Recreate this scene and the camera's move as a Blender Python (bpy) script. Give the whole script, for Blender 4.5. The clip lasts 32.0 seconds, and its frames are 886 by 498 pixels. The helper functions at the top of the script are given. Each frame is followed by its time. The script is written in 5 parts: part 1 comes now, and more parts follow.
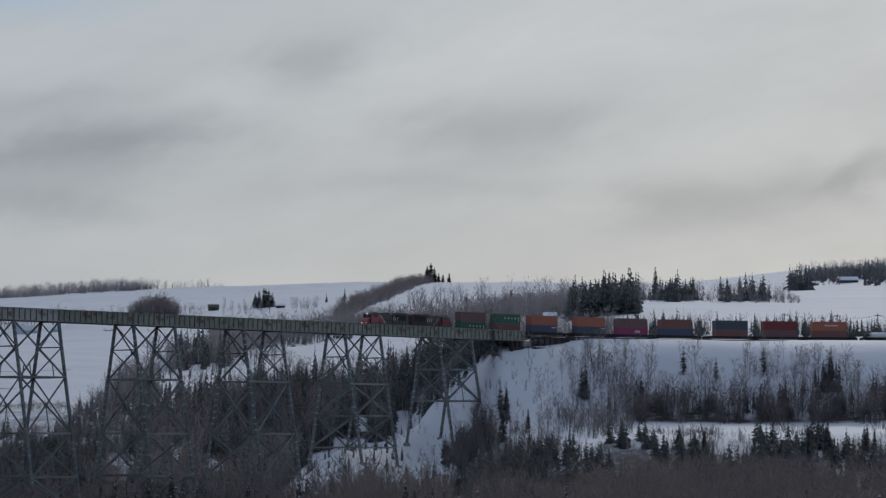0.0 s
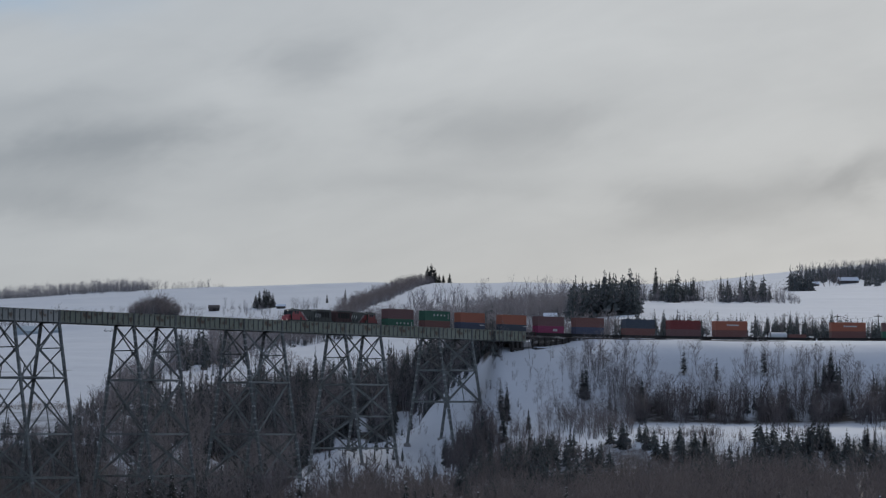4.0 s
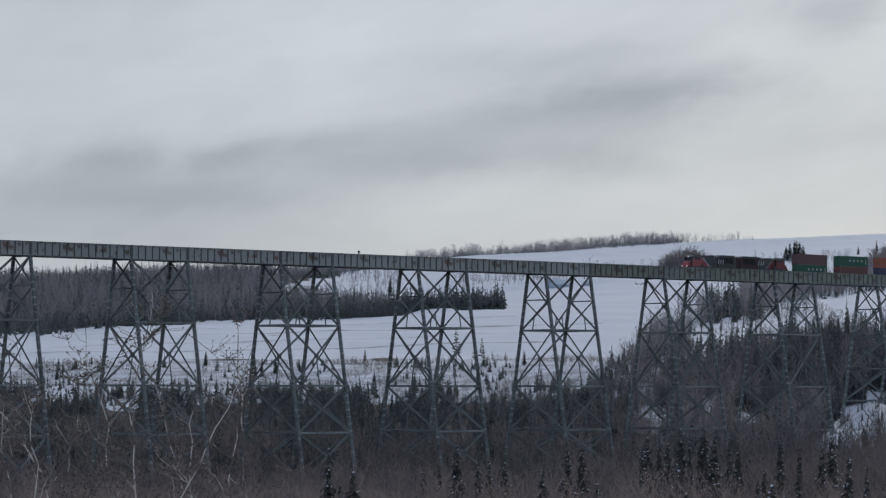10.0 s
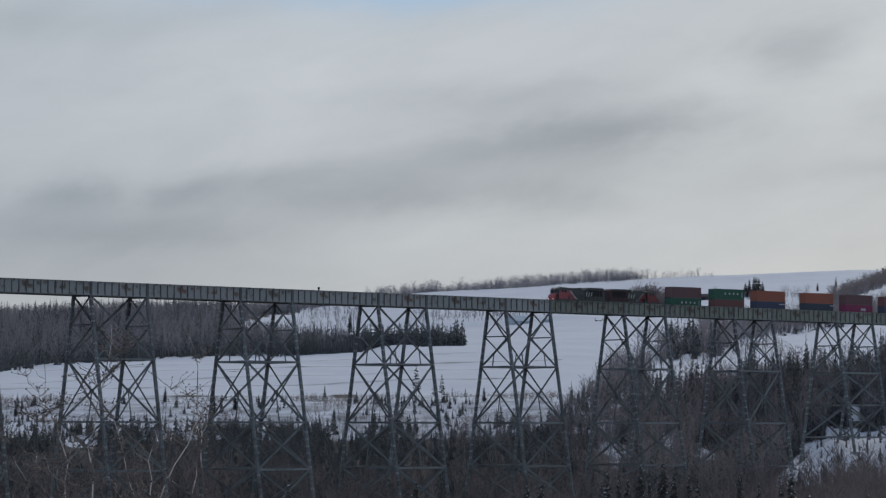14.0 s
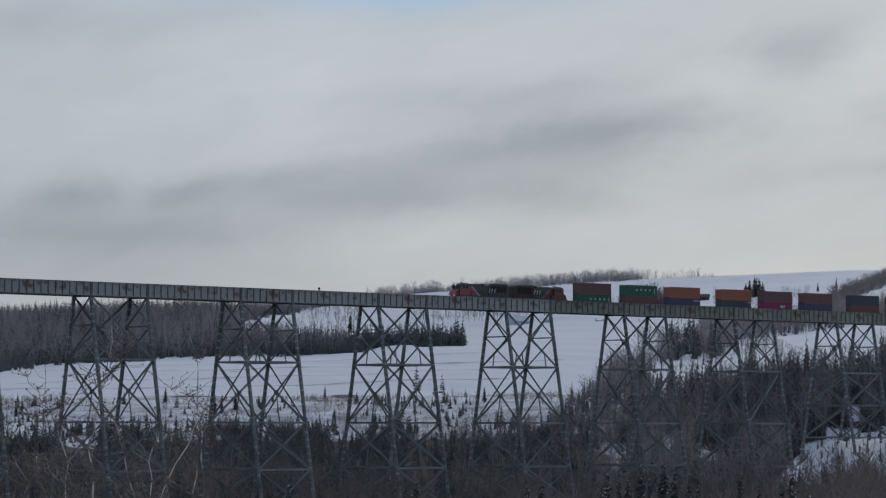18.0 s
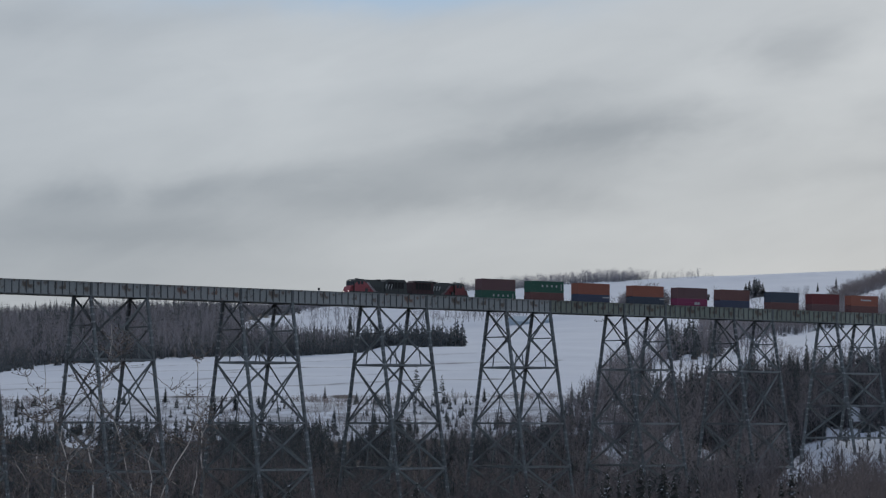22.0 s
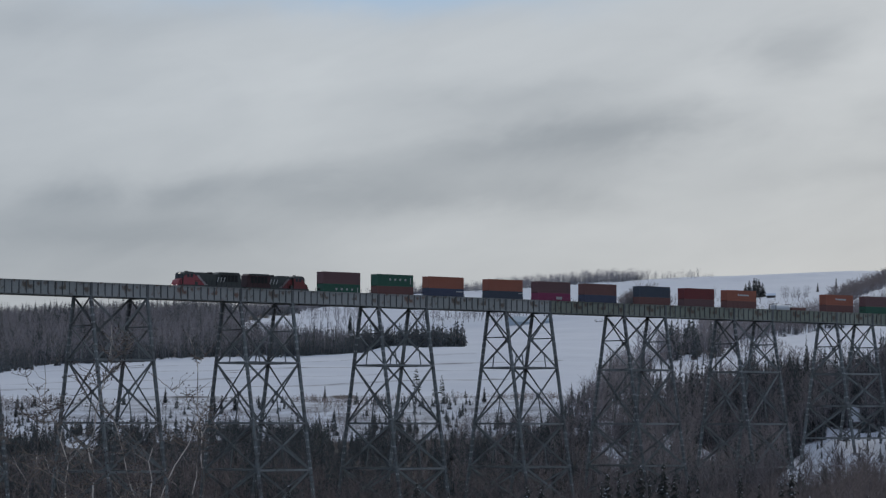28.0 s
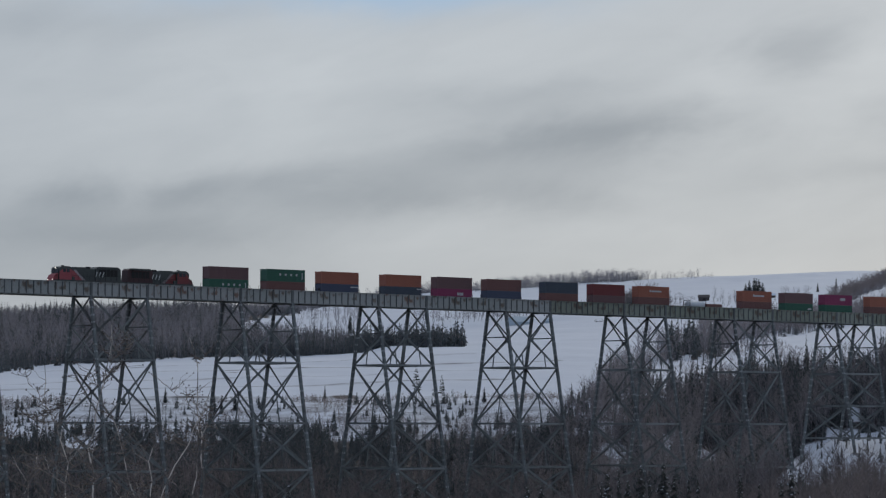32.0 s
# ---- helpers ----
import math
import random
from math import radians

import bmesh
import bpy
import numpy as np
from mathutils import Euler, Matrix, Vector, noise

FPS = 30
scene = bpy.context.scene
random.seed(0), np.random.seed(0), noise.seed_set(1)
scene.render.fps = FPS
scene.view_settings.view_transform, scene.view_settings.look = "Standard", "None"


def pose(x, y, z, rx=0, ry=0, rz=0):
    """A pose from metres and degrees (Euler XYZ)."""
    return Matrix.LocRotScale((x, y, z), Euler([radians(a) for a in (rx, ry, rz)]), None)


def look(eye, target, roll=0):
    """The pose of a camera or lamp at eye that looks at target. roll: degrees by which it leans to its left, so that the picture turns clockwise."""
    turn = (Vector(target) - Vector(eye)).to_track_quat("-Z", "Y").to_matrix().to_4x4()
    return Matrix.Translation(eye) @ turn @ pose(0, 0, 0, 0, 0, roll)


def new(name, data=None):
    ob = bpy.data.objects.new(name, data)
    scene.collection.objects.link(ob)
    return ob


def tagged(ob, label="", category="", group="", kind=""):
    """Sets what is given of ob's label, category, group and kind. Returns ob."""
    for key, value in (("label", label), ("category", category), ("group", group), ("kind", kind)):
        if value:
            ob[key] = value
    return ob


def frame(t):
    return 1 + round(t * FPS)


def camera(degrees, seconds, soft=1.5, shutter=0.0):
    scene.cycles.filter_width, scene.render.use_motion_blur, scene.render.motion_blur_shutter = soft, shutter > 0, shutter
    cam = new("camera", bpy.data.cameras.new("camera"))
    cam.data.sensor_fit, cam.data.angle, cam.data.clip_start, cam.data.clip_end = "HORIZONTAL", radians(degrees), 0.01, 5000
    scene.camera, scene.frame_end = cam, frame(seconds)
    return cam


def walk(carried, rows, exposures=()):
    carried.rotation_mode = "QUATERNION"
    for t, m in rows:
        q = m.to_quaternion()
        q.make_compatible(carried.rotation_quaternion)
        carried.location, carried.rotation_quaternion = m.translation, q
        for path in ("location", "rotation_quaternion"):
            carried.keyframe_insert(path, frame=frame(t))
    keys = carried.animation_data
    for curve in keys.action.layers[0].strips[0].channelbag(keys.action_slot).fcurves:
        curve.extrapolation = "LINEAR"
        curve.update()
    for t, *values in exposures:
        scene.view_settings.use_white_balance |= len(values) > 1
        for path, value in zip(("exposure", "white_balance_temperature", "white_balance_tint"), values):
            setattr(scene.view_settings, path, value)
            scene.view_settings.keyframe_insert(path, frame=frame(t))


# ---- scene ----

# ------------------------------------------------------------------ camera
EYE_Z = 32.0
cam = camera(16.86, 32.0, soft=1.3)
PANS = """0 9.382 3.41; 2.5 9.382 3.418; 4.5 9.362 3.422; 5 9.225 3.371; 5.5 8.26 3.156; 6 5.68 2.877; 6.5 4.446 2.504; 7 3.332 2.079
7.5 2.185 1.767; 8 1.711 1.664; 8.5 1.23 1.881; 9 0.901 2.345; 9.5 -0.093 2.628; 10 -0.766 2.512; 10.5 -0.811 2.483; 11.5 -0.796 2.479
12 -0.773 2.48; 12.5 -0.44 2.76; 13 -0.085 3.109; 13.5 0.01 3.223; 14 0.003 3.21; 17 -0.003 3.214; 21 -0.001 3.217; 23 0 3.224; 32 0 3.226"""
ROWS = [[float(n) for n in row.split()] for row in PANS.replace("\n", ";").split(";")]
walk(cam, [(t, pose(0, 0, EYE_Z, 90 + tilt, 0, -pan)) for t, pan, tilt in ROWS],
     exposures=[(0, -0.13), (5, -0.13), (7, 0.2), (8, 0.31), (9, 0.25), (10.5, 0.17), (12, 0.1), (13, 0.03), (32, 0.0)])

# ------------------------------------------------------------------ sky and sun
SUN_EL, SUN_AZ = 20.0, 22.0            # elevation, bearing to the right of the camera's ahead
world = bpy.data.worlds.new("overcast_sky")
scene.world = world
world.use_nodes = True


def sky_nodes(nt):
    n, l = nt.nodes, nt.links
    n.clear()
    sky = n.new("ShaderNodeTexSky")
    sky.sky_type, sky.sun_disc = "NISHITA", False
    sky.sun_elevation, sky.sun_rotation = radians(SUN_EL), radians(SUN_AZ)
    coord = n.new("ShaderNodeTexCoord")

    def math_node(op, a, b=None, c=None):
        m = n.new("ShaderNodeMath")
        m.operation = op
        for i, v in enumerate((a, b, c)):
            if v is None:
                continue
            if isinstance(v, (int, float)):
                m.inputs[i].default_value = v
            else:
                l.new(v, m.inputs[i])
        return m.outputs[0]

    sep = n.new("ShaderNodeSeparateXYZ")
    l.new(coord.outputs["Generated"], sep.inputs[0])
    X, Y, Z = sep.outputs
    az = math_node("ARCTAN2", X, Y)                      # bearing, radians
    el = math_node("ARCSINE", Z)
    # layered cloud: long flat streaks that lean down to the left, broken up by finer noise
    lean = math_node("SUBTRACT", el, math_node("MULTIPLY", az, 0.16))

    def streaks(fx, fy, seed, detail, rough, dist):
        comb = n.new("ShaderNodeCombineXYZ")
        l.new(math_node("MULTIPLY", az, fx), comb.inputs[0])
        l.new(math_node("MULTIPLY", lean, fy), comb.inputs[1])
        comb.inputs[2].default_value = seed
        tex = n.new("ShaderNodeTexNoise")
        tex.inputs["Scale"].default_value, tex.inputs["Detail"].default_value = 1.0, detail
        tex.inputs["Roughness"].default_value, tex.inputs["Distortion"].default_value = rough, dist
        l.new(comb.outputs[0], tex.inputs["Vector"])
        return tex.outputs["Fac"]

    big = streaks(9.0, 26.0, 3.1, 4, 0.5, 0.4)
    fine = streaks(32.0, 90.0, 7.7, 6, 0.6, 0.6)

    # the banks' outlines are torn by turbulence
    az_w = math_node("ADD", az, math_node("MULTIPLY", math_node("SUBTRACT", streaks(22.0, 40.0, 1.7, 4, 0.55, 0.3), 0.5), radians(5.0)))
    el_w = math_node("ADD", el, math_node("MULTIPLY", math_node("SUBTRACT", streaks(14.0, 30.0, 5.2, 5, 0.6, 0.4), 0.5), radians(1.1)))

    def bank(az0, el0, wide, high, slope):
        """a dark cloud bank centred on a bearing and height, soft-edged"""
        da = math_node("SUBTRACT", az_w, radians(az0))
        de = math_node("SUBTRACT", math_node("SUBTRACT", el_w, radians(el0)), math_node("MULTIPLY", da, slope))
        q = math_node("ADD", math_node("POWER", math_node("DIVIDE", da, radians(wide)), 2.0),
                      math_node("POWER", math_node("DIVIDE", de, radians(high)), 2.0))
        return math_node("POWER", 2.718, math_node("MULTIPLY", q, -1.0))

    dark = None
    for spec, depth in BANKS:
        b = math_node("MULTIPLY", bank(*spec), depth)
        dark = b if dark is None else math_node("ADD", dark, b)
    wobble = math_node("ADD", math_node("MULTIPLY", math_node("SUBTRACT", big, 0.5), 0.55),
                       math_node("MULTIPLY", math_node("SUBTRACT", fine, 0.5), 0.13))
    shade = math_node("SUBTRACT", math_node("MULTIPLY", wobble, 1.0), math_node("MULTIPLY", dark, math_node("ADD", math_node("MULTIPLY", big, 0.7), 0.42)))
    bright = math_node("ADD", shade, 0.93)
    ramp = n.new("ShaderNodeMix")
    ramp.data_type = "RGBA"
    ramp.clamp_factor = True
    ramp.inputs["A"].default_value = (0.275, 0.322, 0.382, 1)
    ramp.inputs["B"].default_value = (0.578, 0.625, 0.675, 1)
    fac = n.new("ShaderNodeMapRange")
    fac.inputs["From Min"].default_value, fac.inputs["From Max"].default_value = 0.35, 1.08
    l.new(bright, fac.inputs["Value"])
    l.new(fac.outputs[0], ramp.inputs["Factor"])
    # a thin place in the cloud where the blue shows
    gap = n.new("ShaderNodeMix")
    gap.data_type = "RGBA"
    l.new(math_node("MULTIPLY", bank(-1.6, 8.25, 3.6, 0.5, 0.0), 0.95), gap.inputs["Factor"])
    l.new(ramp.outputs["Result"], gap.inputs["A"])
    gap.inputs["B"].default_value = (0.36, 0.52, 0.72, 1)
    # clear sky glows through the cloud a little
    mix = n.new("ShaderNodeMix")
    mix.data_type = "RGBA"
    mix.inputs["Factor"].default_value = 0.945
    dim = n.new("ShaderNodeMix")
    dim.data_type, dim.blend_type = "RGBA", "MULTIPLY"
    dim.inputs["Factor"].default_value = 1.0
    l.new(sky.outputs[0], dim.inputs["A"])
    dim.inputs["B"].default_value = (0.10, 0.10, 0.10, 1)
    l.new(dim.outputs["Result"], mix.inputs["A"])
    l.new(gap.outputs["Result"], mix.inputs["B"])
    # the cloud is brightest round the hidden sun, dimmer and bluer on the far side of the sky
    sa, se = radians(SUN_AZ), radians(SUN_EL)
    toward = math_node("ADD", math_node("ADD", math_node("MULTIPLY", X, math.sin(sa) * math.cos(se)), math_node("MULTIPLY", Y, math.cos(sa) * math.cos(se))),
                       math_node("MULTIPLY", Z, math.sin(se)))
    near = n.new("ShaderNodeMapRange")
    near.interpolation_type = "SMOOTHSTEP"
    near.inputs["From Min"].default_value, near.inputs["From Max"].default_value = 0.0, 0.95
    l.new(toward, near.inputs["Value"])
    tint = n.new("ShaderNodeMix")
    tint.data_type = "RGBA"
    tint.inputs["A"].default_value, tint.inputs["B"].default_value = BACK_SKY, (1, 1, 1, 1)
    l.new(near.outputs[0], tint.inputs["Factor"])
    lit = n.new("ShaderNodeMix")
    lit.data_type, lit.blend_type = "RGBA", "MULTIPLY"
    lit.inputs["Factor"].default_value = 1.0
    l.new(mix.outputs["Result"], lit.inputs["A"])
    l.new(tint.outputs["Result"], lit.inputs["B"])
    back = n.new("ShaderNodeBackground")
    back.inputs["Strength"].default_value = SKY_STRENGTH
    l.new(lit.outputs["Result"], back.inputs["Color"])
    out = n.new("ShaderNodeOutputWorld")
    l.new(back.outputs[0], out.inputs["Surface"])


SKY_STRENGTH = 0.90
BACK_SKY = (0.55, 0.635, 0.825, 1)
# bearing, elevation, half width, half height (degrees), lean; depth
BANKS = [((-6.0, 4.25, 1.9, 0.46, 0.08), 0.50), ((-2.3, 4.3, 2.4, 0.5, 0.05), 0.42), ((1.7, 5.2, 2.7, 0.62, 0.10), 0.52), ((4.0, 5.35, 2.0, 0.6, 0.06), 0.42), ((1.5, 6.2, 2.0, 0.3, 0.08), 0.22),
         ((6.9, 7.0, 1.5, 0.5, 0.05), 0.42), ((10.6, 5.65, 2.0, 0.6, 0.02), 0.46), ((8.6, 4.6, 2.4, 0.3, 0.02), 0.24), ((0.9, 4.2, 2.6, 0.42, 0.04), 0.36),
         ((14.9, 4.3, 2.4, 0.5, 0.04), 0.46), ((17.8, 4.8, 1.3, 0.42, 0.15), 0.55), ((-6.2, 3.5, 3.0, 0.34, 0.0), 0.28), ((-7.5, 7.6, 3.0, 0.5, 0.0), 0.2), ((13.4, 4.5, 1.0, 0.25, 0.0), 0.2),
         ((3.0, 2.3, 13.0, 1.3, 0.0), 0.13), ((-7.5, 2.9, 6.0, 1.1, 0.0), 0.34)]
sky_nodes(world.node_tree)
sun_data = bpy.data.lights.new("sun", "SUN")
sun_data.energy, sun_data.angle, sun_data.color = 1.25, radians(11), (1.0, 0.96, 0.90)
sun = new("sun", sun_data)
a, e = radians(SUN_AZ), radians(SUN_EL)
sun.matrix_world = look((0, 0, 900), (-math.sin(a) * math.cos(e) * 100, -math.cos(a) * math.cos(e) * 100, 900 - math.sin(e) * 100))

# ------------------------------------------------------------------ materials


def material(name, colour, rough=0.7, metal=0.0, vary=0.15, scale=1.0, bump=0.0, second=None, amount=0.5, sharp=0.1, stretch=(1, 1, 1),
             island=0.0, emit=0.0, piece=0.0, spec=0.5, through_light=0.0):
    """A worn surface: a base colour with fine and broad variation, patches of a second colour, relief."""
    m = bpy.data.materials.new(name)
    m.use_nodes = True
    nt = m.node_tree
    n, l = nt.nodes, nt.links
    b = n["Principled BSDF"]
    b.inputs["Roughness"].default_value, b.inputs["Metallic"].default_value = rough, metal
    b.inputs["Specular IOR Level"].default_value = spec
    coord = n.new("ShaderNodeTexCoord")
    mp = n.new("ShaderNodeMapping")
    mp.inputs["Scale"].default_value = [s * scale for s in stretch]
    l.new(coord.outputs["Object"], mp.inputs["Vector"])

    def noise_tex(s, detail):
        t = n.new("ShaderNodeTexNoise")
        t.inputs["Scale"].default_value, t.inputs["Detail"].default_value = s, detail
        l.new(mp.outputs[0], t.inputs["Vector"])
        return t.outputs["Fac"]

    def mixed(kind, fac, a, b2):
        x = n.new("ShaderNodeMix")
        x.data_type, x.blend_type = "RGBA", kind
        for s, v in (("Factor", fac), ("A", a), ("B", b2)):
            if isinstance(v, (tuple, list)):
                x.inputs[s].default_value = (*v, 1)
            elif isinstance(v, (int, float)):
                x.inputs[s].default_value = v
            else:
                l.new(v, x.inputs[s])
        return x.outputs["Result"]

    def ranged(v, a, b2, c, d):
        r = n.new("ShaderNodeMapRange")
        for i, x in zip(("From Min", "From Max", "To Min", "To Max"), (a, b2, c, d)):
            r.inputs[i].default_value = x
        l.new(v, r.inputs["Value"])
        return r.outputs[0]

    fine, broad = noise_tex(3.0, 6), noise_tex(0.45, 4)
    col = tuple(colour)
    if second:
        col = mixed("MIX", ranged(broad, 1 - amount - sharp, 1 - amount + sharp, 0, 1), col, tuple(second))
    col = mixed("MULTIPLY", 1.0, col, mixed("MIX", fine, (1 - vary,) * 3, (1 + vary,) * 3))
    if island:
        g = n.new("ShaderNodeNewGeometry")
        v = ranged(g.outputs["Random Per Island"], 0, 1, 1 - island, 1 + island)
        col = mixed("MULTIPLY", 1.0, col, v)
    if piece:
        g = n.new("ShaderNodeObjectInfo")
        v = ranged(g.outputs["Random"], 0, 1, 1 - piece, 1 + piece)
        col = mixed("MULTIPLY", 1.0, col, v)
    l.new(col, b.inputs["Base Color"])
    if bump:
        bp = n.new("ShaderNodeBump")
        bp.inputs["Strength"].default_value, bp.inputs["Distance"].default_value = min(1, bump), 0.05
        l.new(fine, bp.inputs["Height"])
        l.new(bp.outputs[0], b.inputs["Normal"])
    if emit:
        b.inputs["Emission Color"].default_value = (1, 0.93, 0.8, 1)
        b.inputs["Emission Strength"].default_value = emit
    if through_light:      # thin twigs and needles: light passes round and through them
        tr, mx, out = n.new("ShaderNodeBsdfTranslucent"), n.new("ShaderNodeMixShader"), n["Material Output"]
        l.new(col, tr.inputs["Color"])
        mx.inputs[0].default_value = through_light
        l.new(b.outputs[0], mx.inputs[1]), l.new(tr.outputs[0], mx.inputs[2]), l.new(mx.outputs[0], out.inputs["Surface"])
    return m


def snow_ground():
    """Wind-packed snow with drifts; low brown scrub and stubble show through where the "scrub" layer says."""
    m = material("wind_packed_snow", (0.625, 0.65, 0.70), 0.8, vary=0.06, scale=0.02, second=(0.57, 0.60, 0.655), amount=0.45, sharp=0.2, bump=0.0, spec=0.12)
    nt = m.node_tree
    n, l = nt.nodes, nt.links
    b = n["Principled BSDF"]
    old = b.inputs["Base Color"].links[0].from_socket
    at = n.new("ShaderNodeAttribute")
    at.attribute_name = "scrub"
    coord = n.new("ShaderNodeTexCoord")
    t = n.new("ShaderNodeTexNoise")
    t.inputs["Scale"].default_value, t.inputs["Detail"].default_value, t.inputs["Roughness"].default_value = 0.09, 8, 0.72
    l.new(coord.outputs["Object"], t.inputs["Vector"])
    add = n.new("ShaderNodeMath")
    add.operation = "ADD"
    l.new(t.outputs["Fac"], add.inputs[0]), l.new(at.outputs["Fac"], add.inputs[1])
    r = n.new("ShaderNodeMapRange")
    r.inputs["From Min"].default_value, r.inputs["From Max"].default_value = 0.85, 1.2
    l.new(add.outputs[0], r.inputs["Value"])
    x = n.new("ShaderNodeMix")
    x.data_type = "RGBA"
    l.new(r.outputs[0], x.inputs["Factor"]), l.new(old, x.inputs["A"])
    x.inputs["B"].default_value = (0.058, 0.049, 0.047, 1)
    l.new(x.outputs["Result"], b.inputs["Base Color"])
    w = n.new("ShaderNodeTexNoise")
    w.inputs["Scale"].default_value, w.inputs["Detail"].default_value = 0.06, 7
    l.new(coord.outputs["Object"], w.inputs["Vector"])
    bp = n.new("ShaderNodeBump")
    bp.inputs["Strength"].default_value, bp.inputs["Distance"].default_value = 0.5, 1.2
    l.new(w.outputs["Fac"], bp.inputs["Height"]), l.new(bp.outputs[0], b.inputs["Normal"])
    return m


SNOW = snow_ground()
SNOW_CAP = material("snow_on_branches", (0.80, 0.83, 0.87), 0.8, vary=0.06, scale=1.0, island=0.12)
STEEL_DARK = material("dark_trestle_steel", (0.185, 0.20, 0.192), 0.85, 0.0, 0.3, 0.4, second=(0.10, 0.09, 0.085), amount=0.4, sharp=0.1, piece=0.2)
PALE_STEEL = material("pale_mottled_steel", (0.25, 0.262, 0.25), 0.85, 0.0, 0.2, 0.7, second=(0.12, 0.115, 0.105), amount=0.4, piece=0.2)
LACING = material("pale_lacing_plates", (0.40, 0.41, 0.395), 0.85, 0.0, 0.25, 0.9, second=(0.12, 0.115, 0.105), amount=0.45, piece=0.2)
TIMBER = material("creosoted_timber", (0.035, 0.03, 0.027), 0.85, 0, 0.3, 1.0, bump=0.3, piece=0.25)
RAIL = material("rail_steel", (0.12, 0.10, 0.09), 0.45, 0.8, 0.2, 1.0)
BALLAST = material("dark_ballast", (0.10, 0.095, 0.09), 0.95, 0, 0.35, 2.0, bump=0.5, second=(0.6, 0.63, 0.67), amount=0.4)
CONCRETE = material("stained_concrete", (0.30, 0.29, 0.28), 0.9, 0, 0.2, 0.6, second=(0.16, 0.15, 0.15), amount=0.4, bump=0.2)
NEEDLES = material("spruce_needles", (0.110, 0.120, 0.117), 0.8, 0, 0.3, 0.6, island=0.35, spec=0.2, through_light=0.25)
# far needles paler and bluer than NEEDLES: distance haze put into the colour
NEEDLES_FAR = material("hazed_spruce_needles", (0.118, 0.128, 0.13), 0.85, 0, 0.3, 0.2, island=0.35, spec=0.2, through_light=0.25)
PINE = material("pine_needles", (0.045, 0.055, 0.035), 0.8, 0, 0.3, 0.6, island=0.22, spec=0.2, through_light=0.25)
BARK = material("grey_brown_bark", (0.25, 0.22, 0.205), 0.9, 0, 0.3, 1.0, island=0.2)
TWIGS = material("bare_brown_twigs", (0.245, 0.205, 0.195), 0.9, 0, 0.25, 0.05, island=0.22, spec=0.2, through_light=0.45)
# far twigs lifted to blue-grey: haze of the distance put into the colour
TWIGS_FAR = material("hazed_hardwood_twigs", (0.25, 0.245, 0.27), 0.9, 0, 0.2, 0.02, island=0.22, spec=0.2, through_light=0.45)
# mid-distance woods: greyer and lifted, bluish haze put into the colour
TWIGS_DARK = material("hazed_grey_twigs", (0.235, 0.22, 0.232), 0.9, 0, 0.25, 0.05, island=0.22, spec=0.2, through_light=0.45)
# darker twig copy: the shade of backlit bank woods put into the colour
TWIGS_DIM = material("dark_backlit_twigs", (0.17, 0.152, 0.156), 0.9, 0, 0.25, 0.05, island=0.22, spec=0.2, through_light=0.45)
NEEDLES_NEAR = material("dark_near_spruce_needles", (0.085, 0.09, 0.082), 0.8, 0, 0.3, 0.6, island=0.35, spec=0.2, through_light=0.25)
# patchy bark: birch mottling, with sunlit glints put into the pale colour
BIRCH = material("pale_birch_bark", (0.47, 0.42, 0.37), 0.8, 0, 0.3, 1.6, second=(0.09, 0.075, 0.065), amount=0.5, sharp=0.04, stretch=(1, 1, 2.2))

GIRDER_PAINTS = [material("girder_paint", c, 0.75, 0.0, 0.28, 1.3, second=d, amount=a, sharp=0.05, stretch=(1, 1, 0.7), spec=0.25)
                 for c, d, a in (((0.44, 0.44, 0.405), (0.22, 0.17, 0.135), 0.38), ((0.40, 0.405, 0.37), (0.20, 0.16, 0.125), 0.41),
                                 ((0.43, 0.425, 0.39), (0.25, 0.16, 0.12), 0.40), ((0.30, 0.315, 0.255), (0.18, 0.14, 0.105), 0.41), ((0.27, 0.285, 0.225), (0.17, 0.13, 0.10), 0.42))]
# stiffeners darker than the web: their shadow lines put into the colour
STIFFENER = material("shadow_dark_stiffener_steel", (0.12, 0.125, 0.12), 0.7, 0.0, 0.25, 0.6, piece=0.3)

# ------------------------------------------------------------------ the line of the railway
PITCH, TOWER, ALPHA = 41.15, 15.13, radians(42)       # tower spacing, tower length, the line's turn from the x axis
DIR = np.array([math.cos(ALPHA), math.sin(ALPHA)])
SIDE = np.array([-math.sin(ALPHA), math.cos(ALPHA)])  # away from the camera
ORIGIN = np.array([-15.292, 703.208]) - 2 * PITCH * DIR
WIDTH = 6.3                                           # between the two girders
GRADE, TOP_Z, GIRDER = -0.0028, EYE_Z + 29.12, 3.1
END = 8 * PITCH                                       # the bridge's end on the far bank
BEND_AT, BEND_R, BEND_TO = 322.0, 180.0, 520.0         # beyond it the line bends to the right


def deck_z(s):
    return TOP_Z + GRADE * (min(s, END) - 2 * PITCH)


def along(s, off=0.0):
    """Plan position and heading of the line s metres on; off: metres to its far side from the near girder."""
    if s <= BEND_AT:
        p = ORIGIN + s * DIR + off * SIDE
        return p[0], p[1], ALPHA
    t = min(s, BEND_TO)
    b = ALPHA - (t - BEND_AT) / BEND_R
    p = ORIGIN + BEND_AT * DIR + BEND_R * np.array([math.sin(ALPHA) - math.sin(b), math.cos(b) - math.cos(ALPHA)])
    p = p + (s - t) * np.array([math.cos(b), math.sin(b)])
    return p[0] - off * math.sin(b), p[1] + off * math.cos(b), b


